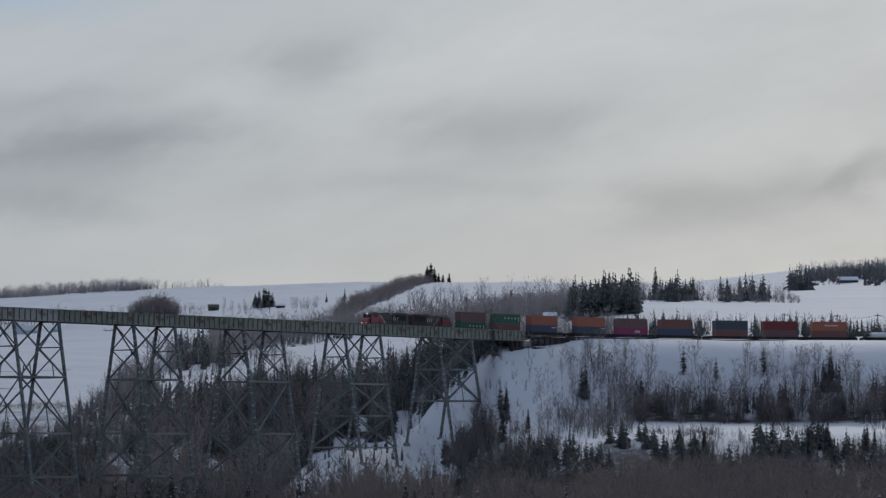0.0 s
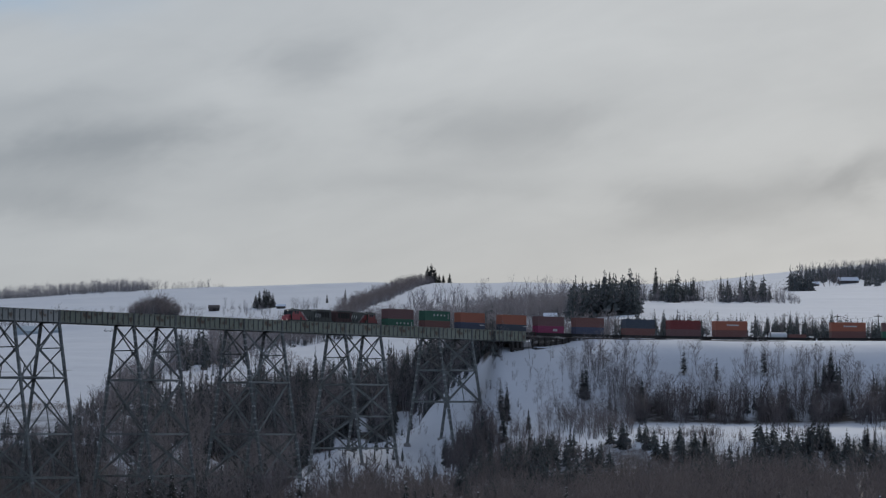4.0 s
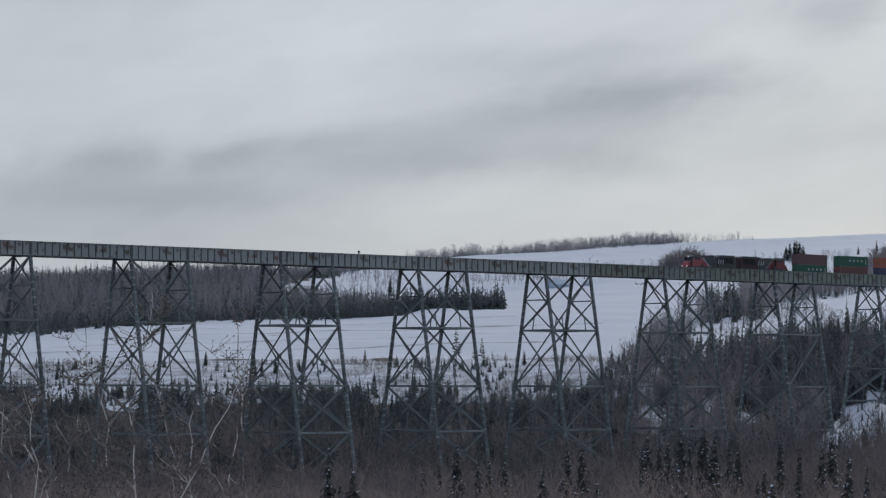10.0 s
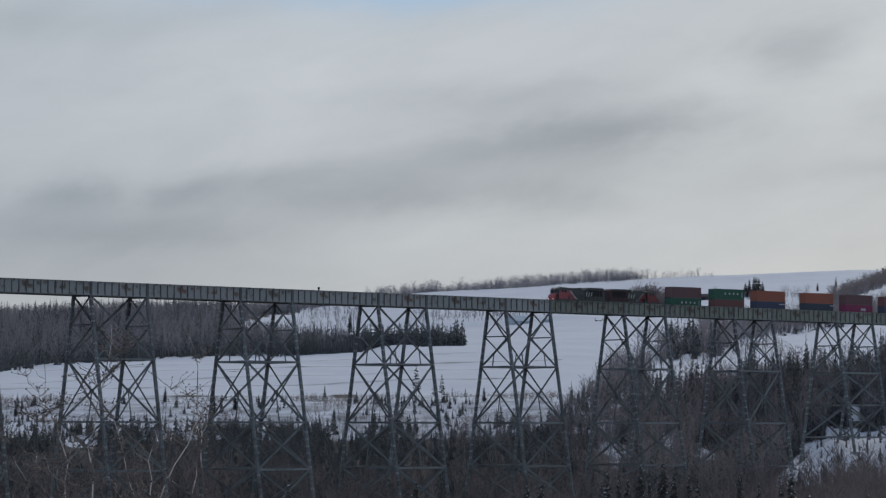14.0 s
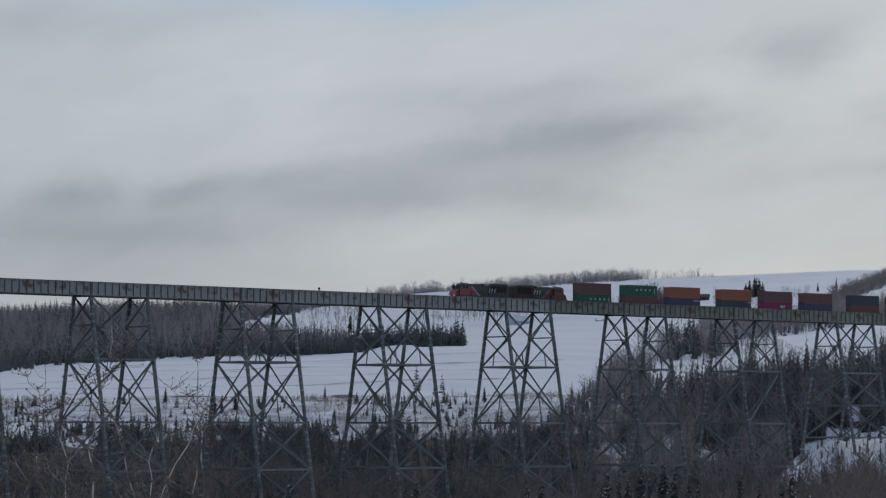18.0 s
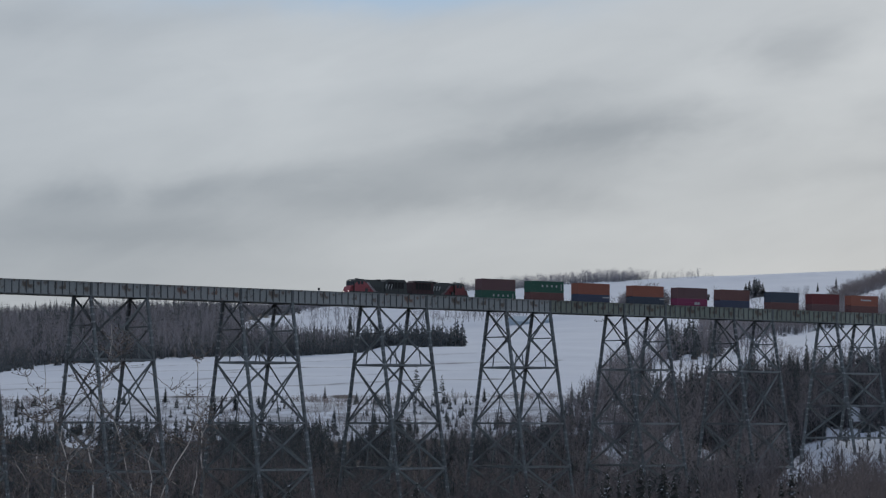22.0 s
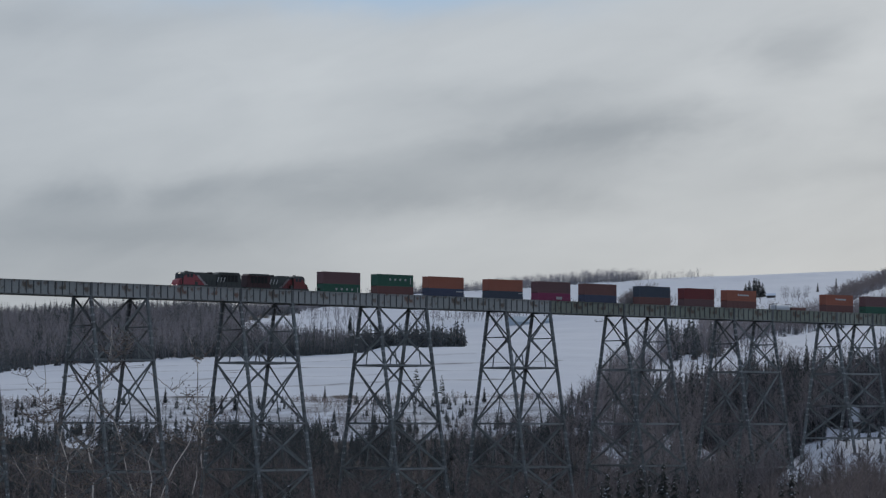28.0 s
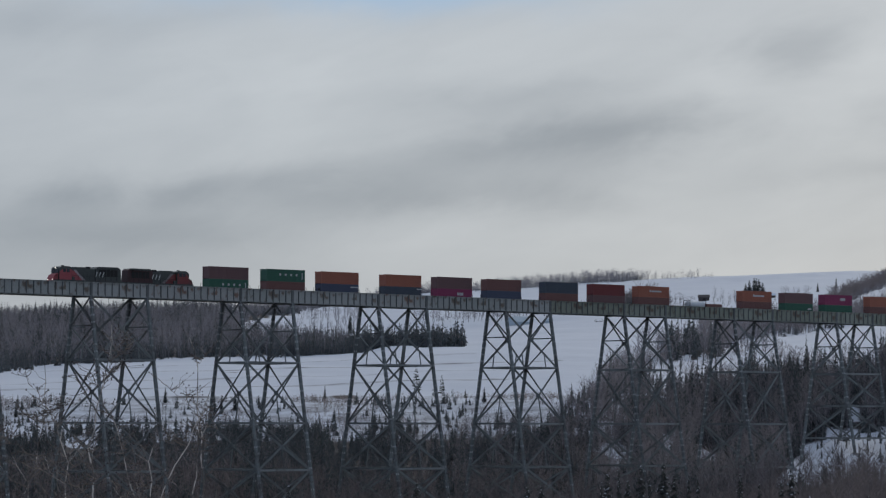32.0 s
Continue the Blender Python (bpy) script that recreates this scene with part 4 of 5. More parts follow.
# ------------------------------------------------------------------ trees
def conifer_proto(seed, tiers, per, tri=1, snow=0.0, ragged=0.4, bare=0.03):
    """Unit height and crown radius one. Whorls of drooping boughs round a tapered stem."""
    rnd = random.Random(seed)
    v, f, m = [], [], []

    def tri_add(a, b, c, k):
        o = len(v)
        v.extend((a, b, c))
        f.append((o, o + 1, o + 2))
        m.append(k)

    for k in range(3):
        a, b = 2 * math.pi * k / 3, 2 * math.pi * (k + 1) / 3
        tri_add((0.09 * math.cos(a), 0.09 * math.sin(a), 0), (0.09 * math.cos(b), 0.09 * math.sin(b), 0), (0, 0, 0.97), 1)
    for i in range(tiers):
        q = (i + 0.5) / tiers
        z = bare + (1 - bare) * q
        rad = (1 - q) ** 0.9 * rnd.uniform(0.82, 1.08) + 0.03
        turn_ = rnd.random() * 6.28
        for j in range(per):
            a = turn_ + 2 * math.pi * (j + rnd.uniform(-0.25, 0.25)) / per
            r = rad * (1 - ragged * rnd.random())
            zz = z + rnd.uniform(-0.4, 0.4) / tiers
            drop = r * 0.10 + 0.01
            w = r * 0.42 + 0.03
            ca, sa = math.cos(a), math.sin(a)
            top = (0, 0, min(0.995, zz + 0.06 * (1 - q) + 0.015))
            tip = (ca * r, sa * r, zz - drop)
            l = (ca * r * 0.6 - sa * w * 0.6, sa * r * 0.6 + ca * w * 0.6, zz - drop * 1.3)
            rr = (ca * r * 0.6 + sa * w * 0.6, sa * r * 0.6 - ca * w * 0.6, zz - drop * 1.3)
            tri_add(top, l, tip, 0)
            tri_add(top, tip, rr, 0)
            if tri > 1:
                tri_add((ca * 0.1 * r, sa * 0.1 * r, zz - drop * 0.6), l, (ca * r * 0.8, sa * r * 0.8, zz - drop * 2.1), 0)
            if rnd.random() < snow:      # a small pad of snow out on the bough
                u = rnd.uniform(0.55, 0.95)
                c = Vector((ca * r * u, sa * r * u, zz - drop * u + 0.012))
                w2, hh = (0.03 + 0.07 * rnd.random()) * (0.35 + r), 0.004 + 0.006 * rnd.random()
                ring = [c + Vector((ca * w2 * x - sa * w2 * y, sa * w2 * x + ca * w2 * y, -hh)) for x, y in ((1.2, 0), (0, 0.9), (-1.2, 0), (0, -0.9))]
                for k in range(4):
                    tri_add(tuple(c + Vector((0, 0, hh))), tuple(ring[k]), tuple(ring[(k + 1) % 4]), 2)
    return np.array(v), np.array(f), np.array(m)


def hardwood_proto(seed, limbs, subs, twigs, aspect=0.25, thick=0.006, start=0.25, solid=False, stems=1, fan=1.0):
    """A bare crown: stem, rising limbs, branches, fine twigs. Unit height; built at its true proportion, then spread to unit crown radius."""
    rnd = random.Random(seed)
    v, f, m = [], [], []

    def spike(p, q, w, k):
        d = (q - p).normalized()
        s = d.cross(Vector((rnd.uniform(-1, 1), rnd.uniform(-1, 1), 0.3))).normalized()
        u = d.cross(s)
        o = len(v)
        for t in range(3):
            v.append(tuple(p + (s * math.cos(2.094 * t) + u * math.sin(2.094 * t)) * w))
        v.append(tuple(q))
        for t in range(3):
            f.append((o + t, o + (t + 1) % 3, o + 3))
            m.append(k)

    def blade(p, q, w):
        s = (q - p).cross(Vector((rnd.uniform(-1, 1), rnd.uniform(-1, 1), rnd.uniform(-1, 1)))).normalized() * w
        o = len(v)
        v.extend((tuple(p + s), tuple(p - s), tuple(q)))
        f.append((o, o + 1, o + 2))
        m.append(0)

    def aside(d, k):
        return (d + Vector((rnd.gauss(0, 1), rnd.gauss(0, 1), rnd.gauss(0.7, 0.6))) * k).normalized()

    for st in range(stems):
        foot = Vector((rnd.uniform(-1, 1), rnd.uniform(-1, 1), 0)) * aspect * 0.25 * (stems > 1)
        top = foot + Vector((rnd.gauss(0, 0.05), rnd.gauss(0, 0.05), rnd.uniform(0.86, 0.96)))
        spike(foot, top, thick * 1.7, 1)
        turn_ = rnd.random() * 6.28
        for i in range(limbs):
            q = start + (0.97 - start) * (i + rnd.random()) / limbs
            root = foot.lerp(top, q)
            u = (q - start) / (1 - start)
            reach = aspect * fan * (0.45 + 1.3 * u) * (1.12 - u) * rnd.uniform(0.75, 1.25) + 0.03
            a = turn_ + 2.4 * i + rnd.uniform(-0.5, 0.5)
            d = Vector((math.cos(a), math.sin(a), rnd.uniform(0.9, 2.2)))
            tip = root + d * reach
            tip.z = min(tip.z, 1.0)
            if solid:
                spike(root, tip, thick * 0.8, 1)
            else:
                blade(root, tip, thick * 1.1)
            along_ = (tip - root).normalized()
            for j in range(subs):
                p = root.lerp(tip, rnd.uniform(0.3, 1.0))
                d1 = aside(along_, 0.45)
                e = p + d1 * rnd.uniform(0.45, 0.9) * reach
                blade(p, e, thick * 0.8)
                for t in range(twigs):
                    g = p.lerp(e, rnd.uniform(0.3, 1.0))
                    blade(g, g + aside(d1, 0.55) * rnd.uniform(0.05, 0.12), thick * rnd.uniform(0.45, 0.8))
    v = np.array(v)
    v[:, :2] /= aspect
    return v, np.array(f), np.array(m)


def spruce_proto(seed, tiers, per, snow=0.0, droop=0.25, sides=2, bare=0.04, thin=1.0):
    """A spruce seen near: whorls of drooping boughs, each a spine with hanging side shoots; unit height and crown radius."""
    rnd = random.Random(seed)
    v, f, m = [], [], []

    def tri_add(a, b, c, k):
        o = len(v)
        v.extend((tuple(a), tuple(b), tuple(c)))
        f.append((o, o + 1, o + 2))
        m.append(k)

    for k in range(4):
        a, b = math.pi * k / 2, math.pi * (k + 1) / 2
        tri_add((0.07 * math.cos(a), 0.07 * math.sin(a), 0), (0.07 * math.cos(b), 0.07 * math.sin(b), 0), (0, 0, 0.98), 1)
    squash = 0.22                                  # crown radius over height, so that shoots keep their shape
    for i in range(tiers):
        q = (i + 0.5 + rnd.uniform(-0.3, 0.3)) / tiers
        z = bare + (1 - bare) * q
        full = ((1 - q) ** 0.8 * rnd.uniform(0.7, 1.1) + 0.035) * min(1.0, 0.6 + q * 4)
        turn_ = rnd.random() * 6.28
        for j in range(per):
            a = turn_ + 2 * math.pi * (j + rnd.uniform(-0.35, 0.35)) / per
            r = full * rnd.uniform(0.55, 1.0)
            ca, sa = math.cos(a), math.sin(a)
            z0 = min(z + rnd.uniform(-0.5, 0.5) / tiers, 0.985)
            drop = r * squash * droop * rnd.uniform(0.7, 1.5)

            def at(u, w, h):
                return (ca * r * u - sa * w, sa * r * u + ca * w, z0 - drop * (u ** 1.4) + h)

            w = (0.035 + 0.17 * r) * thin
            tri_add(at(0.0, 0, 0.02 * (1 - q)), at(0.55, w, -0.006), at(1.0, 0, 0.006), 0)
            tri_add(at(0.0, 0, 0.02 * (1 - q)), at(1.0, 0, 0.006), at(0.55, -w, -0.006), 0)
            for k in range(sides):
                u = rnd.uniform(0.3, 0.85)
                sg = rnd.choice((-1, 1))
                tri_add(at(u - 0.12, 0, 0.0), at(u + 0.12, 0, 0.0), at(u + 0.15, sg * w * rnd.uniform(0.9, 1.7), -squash * rnd.uniform(0.05, 0.16)), 0)
            if rnd.random() < snow:      # a clump of snow out on the bough
                u, w2, hh = rnd.uniform(0.65, 1.0), rnd.uniform(0.05, 0.10) * (0.35 + r), rnd.uniform(0.005, 0.010)
                ring = [at(u + dx * w2, dy * w2, 0.002) for dx, dy in ((1.1, 0), (0, 1), (-1.1, 0), (0, -1))]
                for k in range(4):
                    tri_add(at(u, 0, hh + 0.004), ring[k], ring[(k + 1) % 4], 2)
    return np.array(v), np.array(f), np.array(m)


FAR_CON = [conifer_proto(i, 7, 5, ragged=0.55) for i in range(6)]
MID_CON = [conifer_proto(20 + i, 9, 6, 1, 0.0, ragged=0.6) for i in range(6)]
FAR_HARD = [hardwood_proto(60 + i, 8, 2, 2, 0.27, 0.0095, 0.12, fan=0.9) for i in range(8)]
LOW_HARD = [hardwood_proto(120 + i, 8, 2, 2, 0.22, 0.0066, 0.18, fan=0.8) for i in range(8)]
THICKET = [hardwood_proto(140 + i, 9, 3, 2, 0.18, 0.0032, 0.4, fan=0.8) for i in range(8)]
MID_HARD = [hardwood_proto(80 + i, 11, 3, 3, 0.22, 0.0045, 0.3, solid=True, fan=0.85) for i in range(8)]
BRUSH = [hardwood_proto(100 + i, 3, 2, 1, 0.5, 0.011, 0.05, stems=3, fan=0.5) for i in range(6)]
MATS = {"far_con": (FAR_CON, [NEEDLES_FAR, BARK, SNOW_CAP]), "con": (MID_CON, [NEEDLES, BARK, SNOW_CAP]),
        "far_hard": (FAR_HARD, [TWIGS_FAR, TWIGS_FAR]), "grove": (FAR_HARD, [TWIGS_DIM, TWIGS_DIM]), "hard": (MID_HARD, [TWIGS, BARK]), "brush": (BRUSH, [TWIGS, BARK]),
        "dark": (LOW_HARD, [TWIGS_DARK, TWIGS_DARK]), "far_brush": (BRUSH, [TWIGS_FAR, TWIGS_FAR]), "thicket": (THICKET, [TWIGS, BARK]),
        "dark_thicket": (LOW_HARD, [TWIGS_DIM, TWIGS_DIM]), "bank": (LOW_HARD, [TWIGS_DIM, TWIGS_DIM]), "bank_tree": (MID_HARD, [TWIGS_DARK, TWIGS_DIM]), "bank_brush": (BRUSH, [TWIGS_DIM, TWIGS_DIM])}
ASPECT = {"far_con": 0.22, "con": 0.22, "far_hard": 0.30, "grove": 0.34, "hard": 0.26, "brush": 0.6, "dark": 0.28, "far_brush": 0.6, "thicket": 0.2, "dark_thicket": 0.2,
          "bank": 0.26, "bank_tree": 0.25, "bank_brush": 0.6}


def keep_off_line(x, y, gap=7.0):
    """True where a tree would stand on the railway."""
    d = np.array([x, y]) - ORIGIN
    s, o = d @ DIR, d @ SIDE
    if s < END + 10:
        return s > END - 12 and -gap < o < WIDTH + gap
    for k in range(int(END) + 10, 690, 8):
        px, py, _ = along(k, 3.1)
        if abs(px - x) < gap + 6 and abs(py - y) < gap + 6:
            return True
    return False


def scatter(name, label, kind, seed, az0, az1, r0, r1, count, h0, h1, clump=0.0, edge=None, wide=1.0, dome=0.0):
    """A wood: trees strewn over a stretch of bearings and distances, joined as one mass."""
    rnd = np.random.RandomState(seed)
    protos, mats = MATS[kind]
    places = []
    tries = 0
    while len(places) < count and tries < count * 6:
        tries += 1
        az = rnd.uniform(az0, az1)
        r = math.sqrt(rnd.uniform(r0 * r0, r1 * r1))
        if edge and not edge(az, r):
            continue
        if clump and noise.noise((az * r / 900.0 + seed, r / 60.0, seed * 0.37)) < clump * 0.5 - 0.25:
            continue
        x, y = r * math.sin(radians(az)), r * math.cos(radians(az))
        if r > 820 and az > 9.5 and r < 1030 and keep_off_line(x, y):
            continue
        h = rnd.uniform(h0, h1) * rnd.uniform(0.85, 1.1)
        if dome:
            h *= 1 - dome * ((az - (az0 + az1) / 2) / ((az1 - az0) / 2)) ** 2
        h *= 0.55 + 0.45 * rnd.uniform(0, 1) ** 0.5
        places.append((rnd.randint(len(protos)), x, y, az, h, h * ASPECT[kind] * wide * rnd.uniform(0.8, 1.25), rnd.uniform(0, 6.28), r))
    p = np.array(places)
    p[:, 3] = ground_z(p[:, 3], p[:, 7]) - 0.15
    return tagged(new(name, mass_mesh(name, protos, p[:, :7], mats)), label, "woods", kind="stuff")


def rnd_edge(a):
    return 0.3 * math.sin(a * 9)


def woods():
    hard, con = "leafless grey-brown hardwood trees standing in snow", "dark green spruce trees standing in snow"
    open_yard = lambda a, r: min(abs(a - 4.99), abs(a - 6.27)) > 0.17
    # the forested hill behind the field
    front = lambda a: np.interp(a, [-8.43, -7.69, -5.33], [1404, 1470, 1482])
    hill = lambda a, r: r > front(a) and hill_forest(a, r)
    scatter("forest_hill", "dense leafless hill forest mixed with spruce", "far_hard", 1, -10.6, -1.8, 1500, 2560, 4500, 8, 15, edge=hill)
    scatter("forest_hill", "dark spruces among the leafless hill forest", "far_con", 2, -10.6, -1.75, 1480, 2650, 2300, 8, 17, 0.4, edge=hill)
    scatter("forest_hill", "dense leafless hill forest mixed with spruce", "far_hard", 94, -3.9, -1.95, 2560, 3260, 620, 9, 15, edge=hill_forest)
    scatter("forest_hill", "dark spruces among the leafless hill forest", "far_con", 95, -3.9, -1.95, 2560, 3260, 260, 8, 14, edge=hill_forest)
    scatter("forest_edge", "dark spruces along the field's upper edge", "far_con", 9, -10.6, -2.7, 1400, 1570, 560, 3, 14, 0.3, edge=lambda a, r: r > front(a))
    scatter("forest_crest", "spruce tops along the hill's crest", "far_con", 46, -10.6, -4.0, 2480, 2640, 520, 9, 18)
    scatter("forest_end", "dark spruces along the wood's lower end", "far_con", 110, -2.9, -1.75, 1560, 1760, 150, 8, 15, edge=hill)
    scatter("slope_trees", hard, "far_hard", 47, -2.9, -1.6, 2100, 2700, 70, 8, 14)
    scatter("slope_trees", hard, "far_hard", 86, -2.75, -1.9, 2900, 3250, 110, 9, 15)
    # groves and hedgerows on the far slope
    scatter("spruce_grove", con, "far_con", 3, -1.75, 0.42, 1525, 1600, 300, 8, 16, wide=1.3)
    scatter("spruce_grove", con, "far_con", 4, -3.0, -1.5, 1490, 1545, 240, 5, 10, wide=1.3)
    scatter("ridge_wood", hard, "far_hard", 5, -1.5, 3.95, 3250, 3490, 1600, 6, 15, 0.2, edge=lambda a, r: a < 3.4 + (r - 3250) / 240 * 0.6 + 0.1 * math.sin(r / 7))
    scatter("ridge_wood", hard, "far_hard", 97, 3.6, 4.9, 3330, 3490, 90, 4, 11)
    scatter("ridge_wood", con, "far_con", 48, 2.4, 3.9, 3300, 3490, 40, 8, 13)
    scatter("ridge_wood", hard, "far_brush", 49, 3.9, 5.2, 3350, 3490, 40, 2, 5)
    scatter("hill_grove", "dense dark grove of hardwood and pine", "far_con", 6, 3.42, 4.3, 2350, 2480, 110, 13, 17, wide=1.7, dome=0.5)
    scatter("hill_grove", "dense dark grove of hardwood and pine", "grove", 79, 3.36, 4.36, 2340, 2480, 240, 14, 18.5, dome=0.5)
    scatter("hedgerow", hard, "far_hard", 7, -0.6, 3.5, 2150, 2300, 150, 8, 14)
    scatter("hedgerow", hard, "far_hard", 8, 3.4, 7.0, 2250, 2560, 90, 6, 11, edge=open_yard)
    fuzz = "low leafless underwood along the woods and hedges"
    scatter("underwood", fuzz, "far_brush", 70, -1.5, 3.8, 3240, 3480, 800, 4, 8, edge=lambda a, r: a < 3.4 + (r - 3250) / 240 * 0.6)
    scatter("underwood", fuzz, "far_brush", 71, 6.9, 9.3, 1900, 3450, 700, 4, 8, edge=lambda a, r: abs(a - (7.3 + (r - 1900) / 1550 * 1.7)) < 0.24)
    scatter("underwood", fuzz, "far_brush", 72, 3.4, 7.0, 2300, 2560, 130, 2, 5, edge=open_yard)
    scatter("underwood", fuzz, "far_brush", 73, -0.5, 3.5, 2170, 2330, 70, 3, 6)
    scatter("underwood", fuzz, "far_brush", 74, 8.7, 11.8, 2050, 2450, 260, 3, 7)
    scatter("underwood", fuzz, "far_brush", 75, 13.1, 16.2, 1725, 1860, 320, 3, 6)
    scatter("underwood", fuzz, "far_brush", 76, 16.0, 19.5, 2400, 2800, 420, 4, 8)
    scatter("underwood", fuzz, "far_brush", 77, -2.9, -1.5, 2000, 2700, 30, 3, 6)
    scatter("underwood", fuzz, "far_brush", 78, 3.6, 6.6, 1150, 1400, 70, 2, 5)
    # the slope to the right of the field
    wood_top = lambda a: np.interp(a, [3.0, 3.6, 4.1, 4.6, 5.2, 6.0], [860, 900, 955, 985, 1000, 1015]) + 9 * math.sin(a * 19)
    side = lambda a, r: r < wood_top(a) and over_spur(a, r) > 0.02 and max(snow_patch(a, r + d) for d in (0, 14, 28)) < 0.5
    scatter("slope_wood", hard, "dark", 10, 2.05, 4.0, 845, 1040, 460, 5, 10, edge=lambda a, r: r < 895 + (a - 2.1) * 100)
    scatter("slope_wood", con, "con", 11, 2.05, 4.2, 845, 1040, 190, 4, 10, edge=lambda a, r: r < 905 + (a - 2.1) * 100)
    scatter("slope_wood", hard, "dark", 68, 2.8, 4.2, 900, 1180, 240, 6, 12, edge=lambda a, r: 2.75 + (r - 900) / 280 * 0.6 < a < 3.1 + (r - 900) / 280 * 1.0)
    scatter("slope_wood", con, "con", 69, 2.8, 4.2, 900, 1180, 40, 6, 12, edge=lambda a, r: 2.75 + (r - 900) / 280 * 0.6 < a < 3.1 + (r - 900) / 280 * 1.0)
    scatter("slope_wood", con, "con", 12, 4.2, 5.3, 1215, 1330, 60, 10, 18, wide=1.2)
    scatter("slope_wood", hard, "dark", 85, 4.1, 5.5, 1210, 1400, 130, 8, 14)
    scatter("slope_wood", hard, "far_hard", 13, 3.7, 6.2, 1180, 1420, 90, 8, 17, 0.5)
    scatter("clearing_saplings", hard, "hard", 50, 3.6, 6.6, 870, 1200, 100, 4, 9)
    scatter("clearing_saplings", con, "con", 51, 3.8, 6.4, 880, 1150, 24, 4, 9)
    scatter("valley_side_wood", hard, "dark", 14, 3.0, 10.5, 740, 1015, 3500, 6, 12, edge=side)
    scatter("valley_side_wood", con, "con", 15, 3.4, 10.45, 750, 1015, 1000, 5, 13, edge=side)
    upper = lambda a, r: side(a, r) and (r > wood_top(a) - 45 or over_spur(a, r) < 0.25)
    scatter("valley_side_wood", con, "con", 104, 3.5, 10.3, 790, 1015, 330, 7, 15, edge=upper)
    edge_of = lambda a: np.interp(a, [4.4, 5.14, 5.66, 7.07, 8.0, 9.5, 12.4], [1230, 1210, 1480, 1556, 1640, 1480, 1300])
    behind = lambda a, r: r > edge_of(a) + 25 * math.sin(a * 23)
    scatter("plateau_wood", hard, "dark", 16, 4.9, 12.4, 1210, 1850, 2500, 8, 14, edge=behind)
    scatter("plateau_wood", hard, "dark", 103, 5.2, 8.6, 1300, 1790, 520, 7, 12, edge=lambda a, r: edge_of(a) < r < edge_of(a) + 130)
    scatter("plateau_wood", con, "far_con", 17, 5.2, 12.3, 1300, 1850, 380, 7, 13, edge=behind)
    scatter("hedge_up_the_hill", hard, "grove", 18, 6.9, 9.3, 1950, 3450, 900, 8, 13, edge=lambda a, r: abs(a - (7.3 + (r - 1900) / 1550 * 1.7)) < 0.22)
    scatter("hillside_trees", hard, "far_hard", 19, 8.7, 11.8, 2100, 2500, 110, 10, 18)
    scatter("spruce_wood", con, "con", 20, 11.8, 13.1, 1300, 1480, 260, 8, 22, wide=1.5)
    scatter("spruce_wood", hard, "far_hard", 52, 11.7, 13.2, 1300, 1480, 90, 9, 16)
    scatter("spruce_row", con, "con", 21, 13.1, 15.75, 1730, 1830, 80, 8, 19, 0.55, wide=1.5)
    scatter("spruce_row", hard, "dark", 22, 13.1, 16.0, 1730, 1900, 190, 7, 14)
    scatter("hilltop_wood", con, "far_con", 23, 16.3, 19.5, 2420, 2800, 520, 7, 15, wide=1.4)
    scatter("hilltop_wood", con, "far_con", 87, 17.4, 19.5, 2210, 2420, 130, 7, 16, wide=1.3)
    scatter("hilltop_wood", hard, "grove", 88, 16.4, 16.95, 2300, 2390, 26, 6, 11)
    scatter("hilltop_wood", hard, "far_hard", 24, 16.2, 19.5, 2450, 2850, 330, 8, 14)
    scatter("hilltop_wood", con, "far_con", 53, 15.98, 16.42, 2120, 2230, 44, 12, 22, wide=1.4)
    scatter("lineside_trees", hard, "dark", 99, 10.7, 12.7, 975, 1090, 330, 5, 9.5)
    scatter("lineside_spruces", con, "con", 101, 10.9, 12.9, 985, 1080, 70, 4, 9)
    scatter("lineside_spruces", con, "con", 25, 12.9, 18.6, 985, 1060, 330, 3, 9.5, 0.35, wide=1.2)
    scatter("lineside_trees", hard, "bank", 26, 12.6, 19.0, 985, 1080, 330, 4, 8.5)
    # the snowy bank below the line
    scatter("bank_trees", hard, "bank_tree", 30, 11.6, 18.8, 858, 882, 190, 4.5, 10.5, 0.5)
    scatter("bank_wood", hard, "bank", 31, 12.3, 19.0, 822, 856, 900, 5, 10, edge=lambda a, r: a > 12.95 + rnd_edge(a) + 0.3 * math.sin(r) and r > 834 + 9 * math.sin(a * 7.1) + 5 * math.sin(a * 17))
    scatter("bank_wood", hard, "bank_tree", 54, 12.2, 19.0, 848, 866, 230, 5, 9.5, 0.5)
    scatter("bank_spruces", con, "con", 80, 16.35, 16.95, 848, 872, 12, 6, 10)
    scatter("bank_spruces", con, "con", 81, 17.5, 18.6, 846, 866, 16, 6, 10)
    scatter("bank_spruces", con, "con", 32, 12.4, 19.0, 843, 862, 40, 4, 9)
    clump = lambda a, r: ((a - 9.95) / 0.62) ** 2 + ((r - 818) / 38) ** 2 < 0.8 + 0.45 * math.sin(a * 17 + r / 9)
    scatter("bank_wood", hard, "bank", 33, 9.2, 10.8, 770, 865, 520, 4, 9, edge=clump)
    scatter("bank_wood", hard, "bank", 64, 9.6, 13.0, 720, 835, 620, 2.5, 6.5, 0.6)
    scatter("bank_trees", hard, "bank_tree", 89, 10.5, 12.9, 790, 872, 170, 4, 9, 0.45)
    scatter("spur_foot_scrub", hard, "bank", 90, 5.6, 11.0, 650, 765, 900, 3.5, 7)
    scatter("spur_foot_scrub", con, "con", 91, 5.6, 11.0, 650, 775, 240, 3, 8)
    scatter("patch_saplings", hard, "bank_tree", 60, 6.5, 9.8, 790, 900, 80, 2.5, 6)
